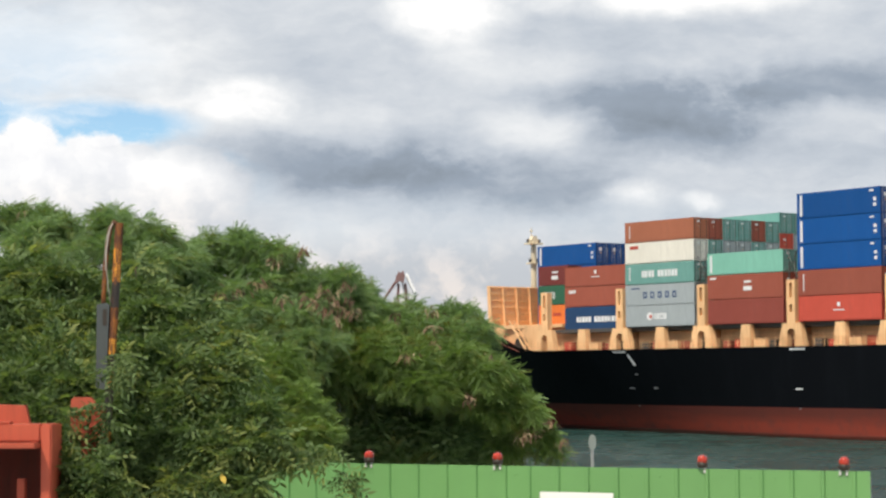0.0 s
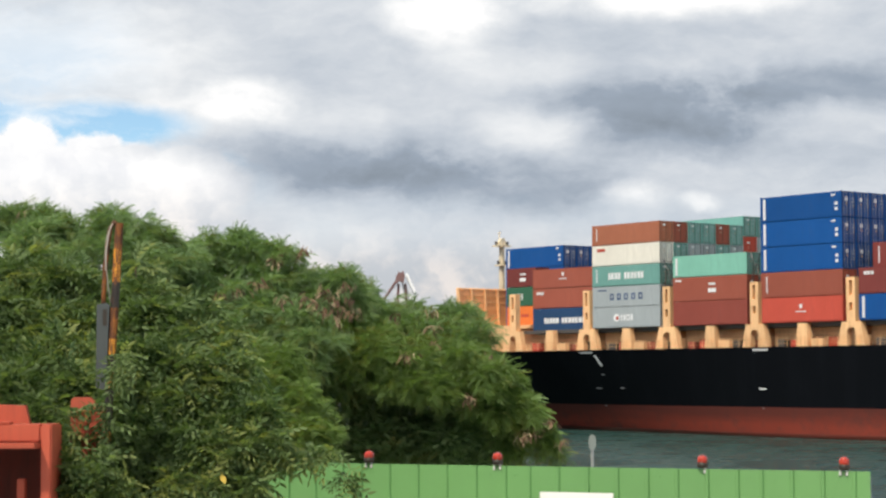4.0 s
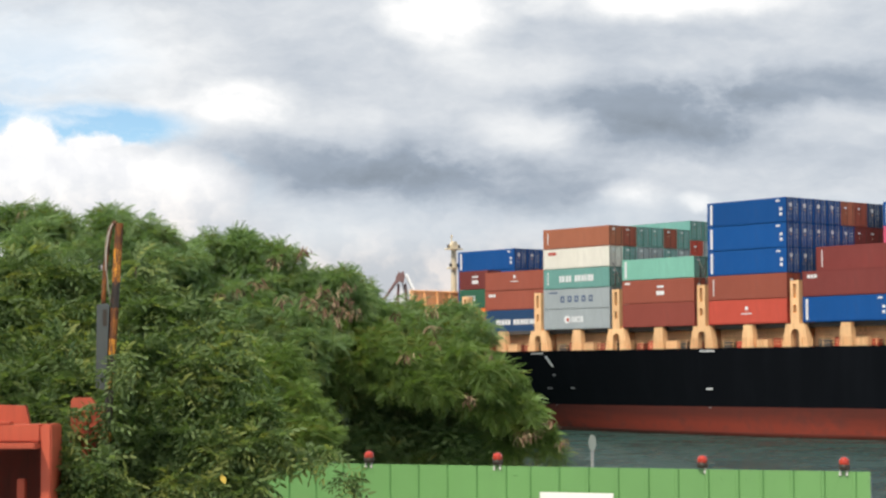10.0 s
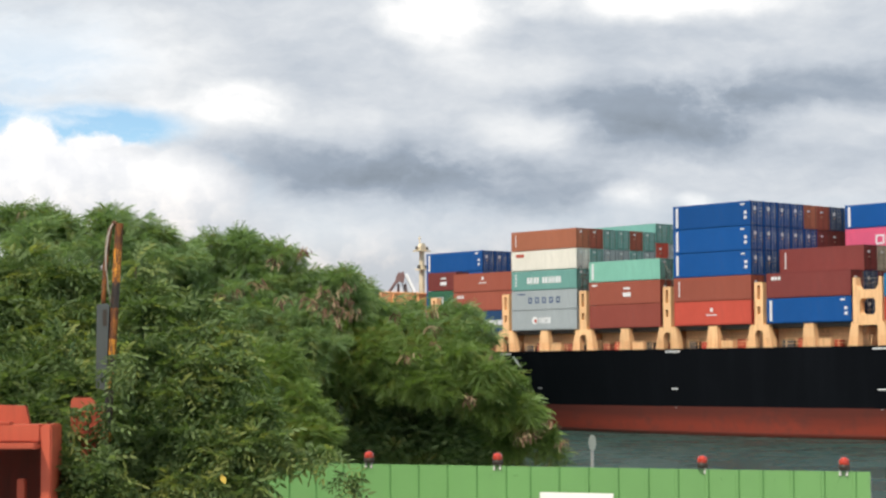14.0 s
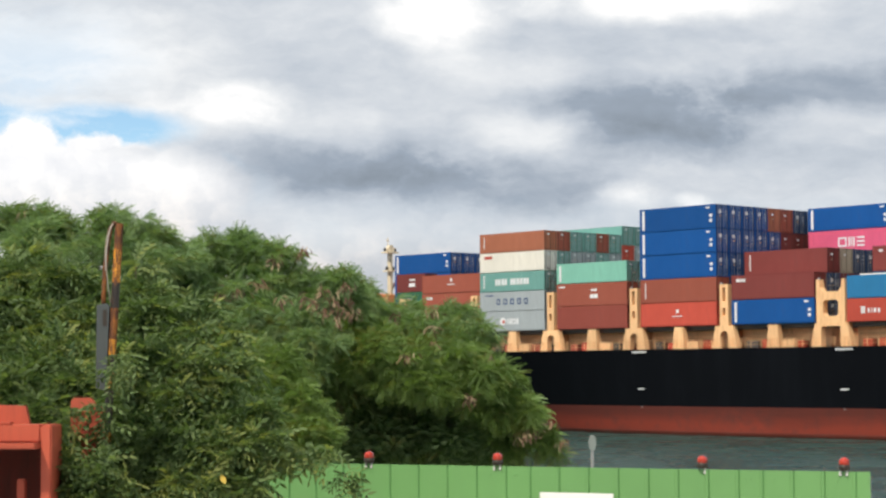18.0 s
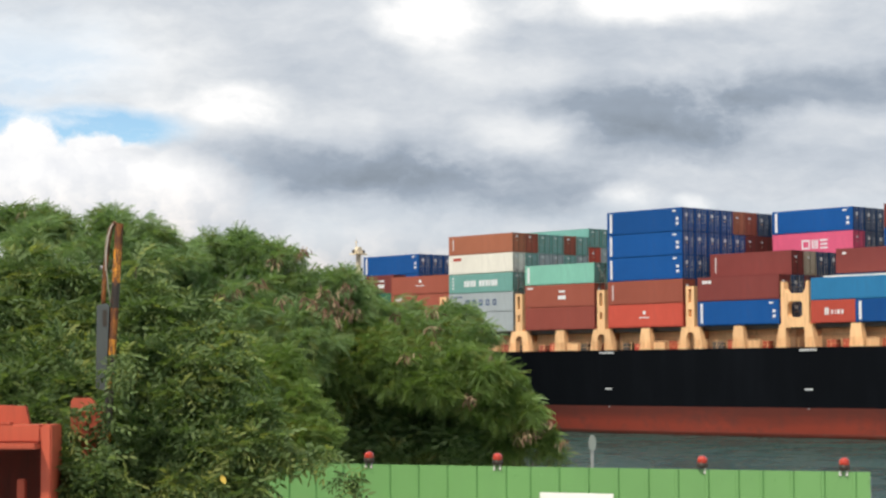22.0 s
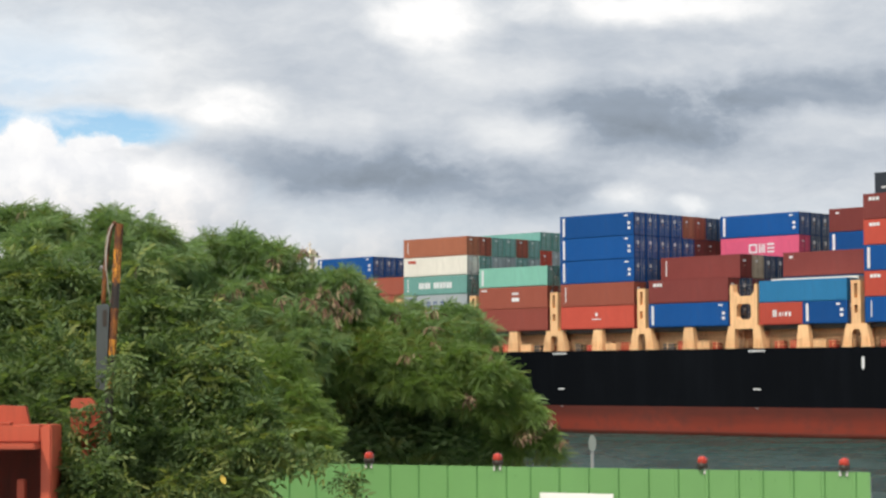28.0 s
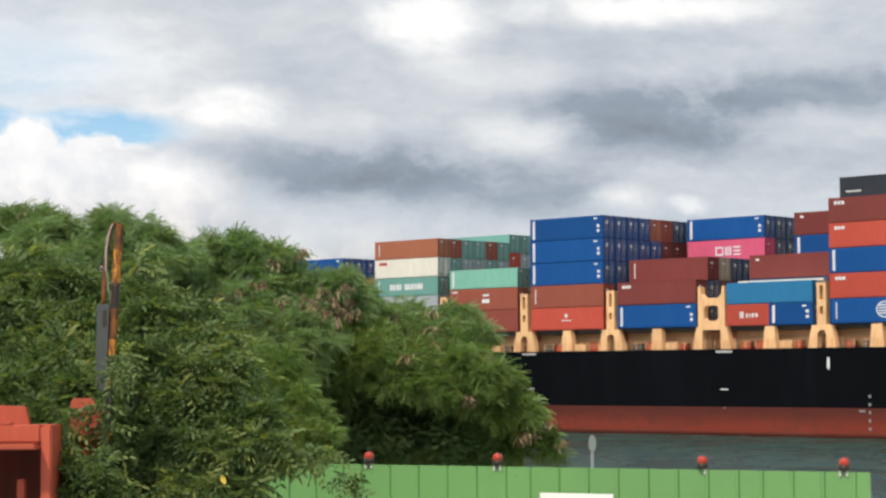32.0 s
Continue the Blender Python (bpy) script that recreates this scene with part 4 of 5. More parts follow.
BANDS = [(3.6, 6.60, "black"), (6.60, 6.72, "yellow"), (6.72, 7.26, "black"), (7.26, 7.44, "yellow"), (7.44, 7.66, "black"), (7.66, 7.86, "yellow"),
         (7.86, 8.24, "rust"), (8.24, 8.56, "black"), (8.56, 8.97, "yellow"), (8.97, 9.29, "rust")]
BOOM_RUST = worn("rusted_hazard_paint", (0.085, 0.034, 0.016), rough=0.7, scale=13, stain=(0.42, 0.15, 0.02), amount=1.0)


def flaking(name, paint, rust, cover):
    """Old paint that has flaked off in long runs, bare rust between."""
    m, nt, b = base_mat(name)
    tc = nt.nodes.new("ShaderNodeTexCoord").outputs["Object"]
    runs = noise_tex(nt, node(nt, "ShaderNodeMapping", Vector=tc, Scale=(30, 30, 5)).outputs[0], 1.0, 5, 0.6).outputs["Fac"]
    spots = noise_tex(nt, tc, 38.0, 5, 0.6).outputs["Fac"]
    mask = ramp(nt, mth(nt, "ADD", mth(nt, "MULTIPLY", runs, 0.7), mth(nt, "MULTIPLY", spots, 0.3)), [(cover, 0.0), (cover + 0.09, 1.0)])
    tone = ramp(nt, spots, [(0.3, tuple(k * 0.65 for k in paint)), (0.65, paint)])
    link(nt, mix(nt, mask, tone, rust), b.inputs["Base Color"])
    link(nt, ramp(nt, mask, [(0.0, 0.42), (1.0, 0.85)]), b.inputs["Roughness"])
    link(nt, node(nt, "ShaderNodeBump", Strength=0.4, Distance=0.004, Height=mth(nt, "SUBTRACT", 1.0, mask)).outputs[0], b.inputs["Normal"])
    return m


ROPE = worn("dirty_rope", (0.36, 0.34, 0.30), rough=0.9, scale=20)
BOOM_YELLOW = flaking("flaking_yellow_paint", (0.82, 0.34, 0.025), (0.11, 0.045, 0.018), 0.45)
BOOM_BLACK = flaking("flaking_black_paint", (0.030, 0.024, 0.020), (0.16, 0.065, 0.025), 0.56)
for z0, z1, mat in BANDS:
    bm = bmesh.new()
    tube(bm, [(lean(z0), 0, z0 - QUAY), (lean(z1), 0, z1 - QUAY)], 0.052, 14)
    part("band", bm, {"rust": BOOM_RUST, "yellow": BOOM_YELLOW, "black": BOOM_BLACK}[mat], boom, smooth=False)
bm = bmesh.new()
pts = [(lean(9.29) - 0.005, -0.01, 5.66), (0.075, -0.01, 5.70), (0.03, -0.01, 5.62), (0.0, -0.01, 5.45), (-0.03, -0.01, 5.15), (-0.045, -0.01, 4.85), (-0.05, -0.01, 4.6)]
tube(bm, pts, 0.03, 8)
part("curved_guard", bm, BOOM_RUST, boom, "rusty curved bar", smooth=True)
bm = bmesh.new()
prism(bm, [(-0.13, 3.66), (-0.005, 3.62), (0.03, 4.66), (-0.01, 4.70), (-0.125, 4.68)], "y", -0.06, 0.05)
part("housing", bm, worn("grey_housing", (0.065, 0.080, 0.082), rough=0.6, scale=4, stain=(0.06, 0.06, 0.06)), boom, "grey sheet-metal channel")
bm = bmesh.new()
box(bm, (-0.05, -0.066, 4.42), (0.0, -0.058, 4.62))
part("housing_slot", bm, TAR, boom)
bm = bmesh.new()
cable = [(0.07, -0.06, 5.69), (0.03, -0.06, 5.60), (-0.005, -0.06, 5.38), (-0.012, -0.06, 5.15), (0.01, -0.06, 4.95), (0.045, -0.07, 4.70)]
tube(bm, cable, 0.007, 6)
part("cable", bm, ROPE, boom, "greyish white rope", smooth=True)
bm = bmesh.new()
tube(bm, [(0.05, -0.06, 5.66), (0.0, -0.06, 5.52), (-0.02, -0.06, 5.30), (-0.022, -0.06, 5.10)], 0.008, 6)
part("cable", bm, ROPE, boom, smooth=True)

# ---- red steel machinery frame beside the bushes ----
frame_red = thing("rusting_machine", "red-oxide painted heavy steel frame, open below its top shelf", "machinery", m=pose(-4.9, 23.5, QUAY))


def slab(name, x0, x1, y0, y1, z0, z1, parent, mat=RED_IRON, bevel=0.012):
    bm = bmesh.new()
    box(bm, (x0, y0, z0), (x1, y1, z1))
    bmesh.ops.bevel(bm, geom=bm.edges[:], offset=bevel, segments=2, affect="EDGES")
    return part(name, bm, mat, parent)


slab("top_beam", -1.6, 0.213, 0.0, 0.66, 3.035, 3.238, frame_red, bevel=0.02)
slab("column", 0.215, 0.340, -0.003, 0.655, 0.0, 3.240, frame_red, bevel=0.018)
slab("shelf", -1.6, 0.21, -0.30, 0.66, 2.965, 3.03, frame_red, bevel=0.016)
# inner plates carry the recess's shade in their colour
slab("back_plate", -1.6, 0.12, 1.62, 1.68, 0.0, 3.03, frame_red, SHADED_IRON)
slab("roof_plate", -1.6, 0.12, 0.665, 1.61, 2.99, 3.03, frame_red, SHADED_IRON)
slab("side_plate", -1.66, -1.603, -0.3, 1.68, 0.0, 3.03, frame_red)
slab("side_plate", 0.06, 0.12, 0.665, 1.61, 0.0, 2.985, frame_red, SHADED_IRON)
slab("inner_post", -0.122, -0.024, 0.3, 0.42, 0.0, 2.6, frame_red)
slab("foot_beam", -1.6, 0.21, 0.0, 0.3, 0.0, 0.18, frame_red)
slab("clamp", -0.30, -0.16, 0.1, 0.3, 3.238, 3.27, frame_red)
bm = bmesh.new()
prism(bm, [(-0.55, 3.24), (-0.04, 3.24), (-0.09, 3.45), (-0.55, 3.47)], "y", 0.6, 0.72)
part("guide_plate", bm, RED_IRON, frame_red)

lug = thing("steel_bracket", "red painted stepped steel bracket half hidden by leaves", "machinery", m=pose(-4.3, 24.6, QUAY))
bm = bmesh.new()
prism(bm, [(-0.24, 3.0), (-0.24, 3.50), (-0.21, 3.54), (0.0, 3.54), (0.06, 3.47), (0.17, 3.40), (0.18, 3.03), (0.15, 3.0), (0.06, 3.0), (0.06, 0.0), (-0.12, 0.0), (-0.12, 3.0)], "y", 0.0, 0.10)
part("plate", bm, RED_IRON, lug)
slab("flange", -0.25, 0.19, -0.05, -0.003, 2.99, 3.035, lug)

# ---- far crane behind the trees ----
crane = thing("harbour_crane", "distant dockside crane with a pale boom, top only in view", "crane", m=Matrix.Translation((-12.96, 648.0, 2.07)) @ Matrix.Scale(0.72, 4))
LATTICE = worn("rusty_lattice", (0.22, 0.13, 0.13), rough=0.8)
for x0, x1 in ((-4.0, -2.0), (4.5, 1.0)):
    bm = bmesh.new()
    tube(bm, [(x0, 0, -3.5), (x1, 0, 48)], 0.6, 8)
    part("leg", bm, LATTICE, crane)
bm = bmesh.new()
prism(bm, [(-3.6, 47.5), (-3.1, 51.0), (-1.9, 53.4), (-0.9, 52.8), (0.3, 53.9), (0.8, 51.6), (0.3, 48.2), (-1.4, 49.2)], "y", -2.0, 2.0)
part("machine_house", bm, LATTICE, crane)
bm = bmesh.new()
tube(bm, [(-3.0, 0, 49), (-8.5, 0, 41.0)], [0.7, 0.5], 8)
part("counter_jib", bm, LATTICE, crane)
bm = bmesh.new()
for k in (0, 1):
    v = [bm.verts.new(q) for q in ((1.0, -4.0 + k, 51.9 - k), (2.0, -3.2 + k, 52.7 - k), (6.2, -3.2 + k, 44.3 - k), (5.2, -4.0 + k, 43.5 - k))]
    bm.faces.new(v)
    rim = v if k == 0 else rim + v
for k in range(4):
    bm.faces.new((rim[k], rim[(k + 1) % 4], rim[4 + (k + 1) % 4], rim[4 + k]))
part("boom", bm, worn("pale_boom_paint", (0.92, 0.92, 0.93), rough=0.3, amount=0.05, vary=0.0, gloss=0.6), crane, "white boom")
for x in (-0.3, 1.2):
    bm = bmesh.new()
    tube(bm, [(x, 0, 48.5), (x + 2.2, 0, 38)], 0.28, 6)
    part("stay", bm, GALV, crane)


# ---- trees ----
def frond(pairs, length, pinna, width, droop=0.3, fold=0.3, oval=False):
    """A compound leaf: side leaflets in pairs on a stalk that starts along +x and droops. One connected piece."""
    v, f = [], []
    last = None
    for i in range(pairs):
        u = 0.2 + 0.8 * i / max(pairs - 1, 1)
        x, z = length * u * (1 - 0.12 * droop * u), -droop * length * u ** 2
        size = pinna * (0.55 + 0.55 * math.sin(math.pi * (0.22 + 0.62 * i / pairs)))
        b = len(v)
        v += [(x, 0.004, z), (x, -0.004, z)]
        if last is not None:
            f.append((last, b, b + 1, last + 1))
        last = b
        for s in (1, -1):
            root, n = b + (s < 0), len(v)
            ahead = 0.42 + 0.25 * u
            tip = (x + size * ahead, s * size, z - size * (fold + 0.25 * u))
            mid = (x + size * ahead * 0.48, s * size * 0.52, z - size * fold * 0.28)
            if oval:
                rim = [(x + size * ahead * k + w * 0.6, s * size * k - s * w * 0.45, z - size * fold * h) for k, w, h in ((0.30, width, 0.30), (0.72, width * 0.8, 0.75), (0.72, -width * 0.8, 0.75), (0.30, -width, 0.30))]
                v += [rim[0], rim[1], tip, rim[2], rim[3]]
                f += [(root, n, n + 1, n + 2), (root, n + 2, n + 3, n + 4)]
            else:
                v += [(mid[0] + width, mid[1], mid[2]), tip, (mid[0] - width, mid[1], mid[2])]
                f.append((root, n, n + 1, n + 2))
    return np.array(v), np.array(f)


def leaf_mesh(name, verts, faces, material, parent, label=""):
    v = np.concatenate(verts).astype(np.float32)
    f = np.concatenate(faces).astype(np.int32)
    me = bpy.data.meshes.new(name)
    me.vertices.add(len(v))
    me.vertices.foreach_set("co", v.ravel())
    me.loops.add(f.size)
    me.loops.foreach_set("vertex_index", f.ravel())
    me.polygons.add(len(f))
    me.polygons.foreach_set("loop_start", np.arange(0, f.size, 4, dtype=np.int32))
    me.update(calc_edges=True)
    me.materials.append(material)
    return part(name, me, None, parent, label)


def unit(a):
    return a / np.linalg.norm(a, axis=-1, keepdims=True)


def foliage(name, boughs, template, parent, material, seed, per_area=40, leaves=7, twig=(0.25, 0.5), size=1.0, flow=(0, 0, 0), sag=0.35, fill=36, lump=1.5, wild=0.42, label=""):
    """Compound leaves on short twigs that grow out of the boughs' upper and outer side, and a looser filling within.
    boughs: x, z of both ends, radius, y."""
    rg = np.random.default_rng(seed)
    tv, tf = template
    verts, faces, count = [], [], 0
    up = np.array([0, 0, 1.0])

    def put(pos, fwd, top, sc):
        nonlocal count
        n = len(pos)
        fwd = unit(fwd)
        side = unit(np.cross(top, fwd))
        top = np.cross(fwd, side)
        p = pos[:, None, :] + sc[:, None, None] * (tv[None, :, 0:1] * fwd[:, None, :] + tv[None, :, 1:2] * side[:, None, :] + tv[None, :, 2:3] * top[:, None, :])
        verts.append(p.reshape(-1, 3))
        faces.append((np.arange(n)[:, None, None] * len(tv) + tf[None]).reshape(-1, 4) + count)
        count += n * len(tv)

    for x0, z0, x1, z1, r, y in boughs:
        a, b = np.array([x0, y, z0]), np.array([x1, y - 0.3 * r, z1])
        along = b - a
        area = 2 * r * np.linalg.norm(along) + math.pi * r * r
        lumps = [(a + along * rg.random(), r * 0.8)]
        if r > 0.15:
            lumps = []
            for _ in range(max(int(area / (r * r) * lump), 3)):
                d = unit(rg.normal(size=3) + np.array([0, -0.55, 0.4]))
                lumps.append((a + along * rg.random() + d * r * np.array([0.85, rg.uniform(0.5, 0.95), 0.72]), r * rg.uniform(0.26, 0.46)))
        for c, lr in lumps:
            n = max(int((lr + 0.08) ** 2 * 9 * per_area), 4)
            d = unit(rg.normal(size=(n, 3)) + np.array([0, -0.35, 0.35]))
            length = np.minimum(rg.uniform(twig[0], twig[1], n), lr * 1.7 + 0.04)
            axis = unit(d * np.array([1, 1, 0.75]) + np.array(flow) + rg.normal(size=3) * 0.2 + rg.normal(size=(n, 3)) * 0.2)
            root = c + d * np.maximum(lr - length * 0.7, 0.01)[:, None]
            cross = unit(np.cross(axis, up + 0.01))
            for k in range(leaves):
                u = (k + 0.6) / leaves
                at = root + axis * (length * u)[:, None]
                at[:, 2] -= sag * length * u * u
                turn = (1 if k % 2 else -1) * (0.95 - 0.7 * u)
                fwd = axis * (0.55 + 0.35 * u) + cross * turn + rg.normal(size=(n, 3)) * wild
                fwd[:, 2] += 0.22 - 0.35 * u
                put(at, fwd, up + d * 0.6 + rg.normal(size=(n, 3)) * wild, size * rg.uniform(0.7, 1.2, n))
        n = int(area * fill) + 2
        o = unit(rg.normal(size=(n, 3)))
        put(a + along * rg.random(n)[:, None] + o * (r * 0.75 * rg.random(n) ** 0.5)[:, None], o + np.array([0, 0, -0.2]), up + o * 0.3, size * rg.uniform(0.9, 1.4, n))
    return leaf_mesh(name, verts, faces, material, parent, label)


def limbs(tree, boughs, foot, seed, thick=0.16):
    """A trunk that forks low, and a limb into each bough."""
    rg = random.Random(seed)
    x, y = foot
    bm = bmesh.new()
    fork = Vector((x + rg.uniform(-0.3, 0.3), y, QUAY + 1.5))
    tube(bm, [(x, y, QUAY - 0.1), (x + 0.1, y + 0.05, QUAY + 0.7), fork], [thick, thick * 0.85, thick * 0.75], 10)
    trunk = part("trunk", bm, BARK, tree)
    for x0, z0, x1, z1, r, yy in boughs:
        bm = bmesh.new()
        end, tip = Vector((x0, yy, z0 - 0.2 * r)), Vector((x1, yy - 0.3 * r, z1))
        m1 = fork.lerp(end, 0.5) + Vector((rg.uniform(-0.2, 0.2), 0.25 * (fork.y - end.y), 0.4))
        tube(bm, [fork, m1, end, tip], [thick * 0.5, thick * 0.35, thick * 0.2, thick * 0.06], 6)
        part("limb", bm, BARK, trunk)


def pod_mesh(length, bend):
    bm = bmesh.new()
    w = 0.012
    rows = []
    for k, g in enumerate((0.15, 0.9, 1.0, 0.8, 0.1)):
        u = k / 4
        cx = bend * math.sin(math.pi * u)
        rows.append([bm.verts.new((cx + sx * w * g, sy * 0.004 * g, -length * u)) for sx, sy in ((-1, 0), (0, -1), (1, 0), (0, 1))])
    for r0, r1 in zip(rows, rows[1:]):
        for k in range(4):
            bm.faces.new((r0[k], r0[(k + 1) % 4], r1[(k + 1) % 4], r1[k]))
    return mesh_of("pod", bm, POD)


POD_SHAPES = [pod_mesh(0.15, 0.012), pod_mesh(0.19, -0.02), pod_mesh(0.23, 0.025)]


def pods(tree, spots, seed, n=20):
    """Bunches of long dry pods, spread from one twig end; spots are x, z, y."""
    rg = random.Random(seed)
    for x, z, y in spots:
        for _ in range(n):
            ob = part("pod", rg.choice(POD_SHAPES), None, tree)
            ob.matrix_basis = pose(x + rg.gauss(0, 0.07), y + rg.gauss(0, 0.06), z + 0.10 + rg.gauss(0, 0.05), rg.gauss(0, 28), rg.gauss(0, 30), rg.uniform(0, 360)) @ Matrix.Scale(rg.uniform(0.7, 1.08), 4)


FEATHER = frond(6, 0.22, 0.078, 0.0105, 0.62, 0.30)
BROAD = frond(4, 0.25, 0.092, 0.027, 0.75, 0.5, oval=True)

# boughs, in metres
RIGHT_TOP = [(-1.74, 8.62, -0.78, 8.57, 0.48, 43.0), (-0.91, 8.58, 0.07, 8.48, 0.46, 43.4), (-0.11, 8.66, 0.45, 8.66, 0.31, 43.0), (-2.13, 8.97, -1.72, 9.09, 0.38, 42.4),
         (-1.13, 8.20, -0.06, 8.07, 0.54, 42.4), (-0.17, 7.95, 0.77, 8.13, 0.47, 42.2), (-1.49, 8.38, -0.77, 8.20, 0.54, 42.6), (0.44, 7.98, 0.84, 7.42, 0.29, 42.0),
         (-2.64, 8.55, -1.58, 8.54, 0.53, 42.0), (-0.52, 7.60, 0.41, 7.54, 0.49, 41.6), (-2.29, 9.26, -2.03, 9.35, 0.16, 42.0), (0.19, 8.59, 0.53, 8.74, 0.14, 43.0)]
RIGHT_LOW = [(-2.56, 8.18, -1.42, 7.90, 0.46, 40.6), (-2.08, 7.98, -0.96, 7.58, 0.45, 40.2), (-1.07, 7.70, -0.17, 7.35, 0.45, 40.4), (-1.62, 7.58, -0.95, 7.36, 0.38, 40.0),
         (-0.17, 7.58, 0.84, 7.24, 0.47, 40.2), (0.63, 7.42, 1.23, 7.02, 0.35, 40.6), (0.62, 6.90, 1.43, 6.63, 0.35, 40.4), (1.30, 6.71, 1.78, 6.42, 0.28, 40.6),
         (1.51, 6.32, 2.01, 6.05, 0.26, 40.8), (0.97, 6.09, 1.77, 5.87, 0.30, 41.0), (1.88, 5.95, 2.25, 5.77, 0.15, 41.0), (-0.73, 7.27, 0.17, 7.08, 0.31, 40.0),
         # the last two boughs are an unseen inner layer, added to shade the hollow
         (0.57, 6.85, 1.08, 6.65, 0.30, 40.6), (-2.14, 8.08, -0.98, 7.73, 0.46, 41.4), (-0.99, 7.73, 0.64, 7.60, 0.47, 41.5)]
MIDDLE = [(-4.71, 9.80, -3.85, 9.91, 0.41, 41.0), (-3.93, 9.77, -3.13, 9.71, 0.34, 40.6), (-3.17, 9.76, -2.83, 9.78, 0.14, 40.4), (-3.47, 9.14, -2.56, 9.08, 0.50, 40.6),
         (-2.54, 8.90, -1.86, 8.84, 0.41, 40.4), (-4.47, 9.19, -3.68, 8.96, 0.57, 40.4), (-2.24, 9.20, -1.93, 9.26, 0.18, 40.0), (-5.38, 8.83, -4.27, 8.66, 0.61, 39.6),
         (-3.94, 8.49, -2.72, 8.37, 0.53, 39.6), (-5.89, 9.46, -5.10, 9.52, 0.51, 40.0), (-6.05, 8.72, -5.38, 8.38, 0.56, 39.6), (-4.64, 8.15, -3.55, 7.93, 0.55, 39.0),
         (-3.33, 8.03, -2.46, 7.81, 0.46, 39.0), (-4.31, 10.05, -3.96, 10.09, 0.18, 41.0)]
MIDDLE_LOW = [(-4.10, 7.56, -3.24, 7.45, 0.53, 38.0), (-3.46, 7.56, -2.82, 7.28, 0.38, 38.0), (-4.03, 6.93, -3.19, 6.88, 0.47, 37.4), (-3.24, 7.02, -2.54, 6.73, 0.37, 37.0),
         (-3.07, 6.46, -2.31, 6.25, 0.32, 36.6), (-3.55, 6.32, -2.73, 6.12, 0.41, 36.8), (-2.27, 6.51, -2.01, 6.25, 0.14, 36.4), (-4.84, 7.46, -4.31, 7.14, 0.53, 38.0)]
LEFT = [(-8.65, 10.34, -7.88, 10.34, 0.35, 39.5), (-7.87, 10.15, -7.10, 9.98, 0.44, 39.2), (-6.72, 10.16, -5.96, 10.15, 0.41, 38.6), (-6.04, 10.00, -5.44, 9.78, 0.39, 38.8),
         (-5.47, 9.63, -4.98, 9.52, 0.28, 39.0), (-8.51, 9.78, -7.53, 9.67, 0.60, 38.6), (-7.02, 9.54, -6.16, 9.43, 0.54, 38.2), (-6.05, 9.32, -5.19, 9.10, 0.54, 38.2),
         (-6.69, 10.33, -6.36, 10.39, 0.14, 38.4), (-6.07, 10.26, -5.80, 10.26, 0.13, 38.6), (-8.52, 10.64, -8.03, 10.62, 0.15, 39.4), (-7.56, 10.35, -7.39, 10.24, 0.11, 39.0),
         (-9.02, 10.28, -8.69, 10.28, 0.44, 39.4), (-7.82, 10.29, -7.26, 10.25, 0.26, 39.2), (-7.77, 8.90, -6.69, 8.78, 0.59, 38.2)]
HOLLOW = [(-2.68, 6.98, -1.01, 6.74, 0.72, 42.6), (-1.02, 6.62, 0.65, 6.37, 0.72, 42.7), (-2.18, 6.16, -0.30, 5.92, 0.59, 42.1), (-0.30, 6.04, 1.35, 5.91, 0.53, 42.1),
         (0.42, 7.09, 1.37, 6.73, 0.54, 42.5), (-3.55, 7.23, -2.62, 6.76, 0.70, 41.6), (-5.65, 7.58, -3.90, 7.00, 0.93, 41.6), (-7.89, 8.17, -5.58, 7.70, 1.04, 41.1),
         (-9.27, 8.17, -7.89, 7.94, 1.04, 41.1), (-1.94, 7.69, -0.29, 7.56, 0.59, 42.1), (-3.95, 8.64, -2.18, 8.40, 0.71, 42.1), (-1.01, 8.29, 0.18, 8.16, 0.48, 42.7),
         (-6.74, 9.08, -4.43, 8.84, 0.81, 41.1), (-2.15, 5.83, 1.10, 5.75, 0.35, 41.5), (-2.85, 7.51, -1.92, 7.10, 0.47, 41.6), (-4.87, 9.52, -3.93, 9.34, 0.45, 41.9)]
VINE = [(-6.48, 8.80, -6.10, 8.72, 0.34, 30.0), (-5.73, 8.74, -5.36, 8.78, 0.30, 29.6), (-6.31, 8.28, -5.89, 8.16, 0.35, 29.4), (-5.49, 8.27, -5.16, 8.18, 0.31, 29.0),
         (-6.21, 7.70, -5.81, 7.61, 0.34, 28.6), (-5.45, 7.69, -5.09, 7.61, 0.30, 28.2), (-5.83, 7.22, -5.52, 7.14, 0.26, 27.6), (-5.14, 7.22, -4.84, 7.30, 0.20, 27.2),
         (-6.54, 8.27, -6.38, 7.78, 0.41, 29.0), (-5.73, 8.02, -5.48, 7.94, 0.24, 29.0), (-6.19, 9.08, -5.93, 9.12, 0.20, 30.4), (-5.68, 7.45, -5.29, 7.41, 0.27, 28.0),
         (-5.29, 6.89, -4.98, 6.77, 0.20, 27.0)]
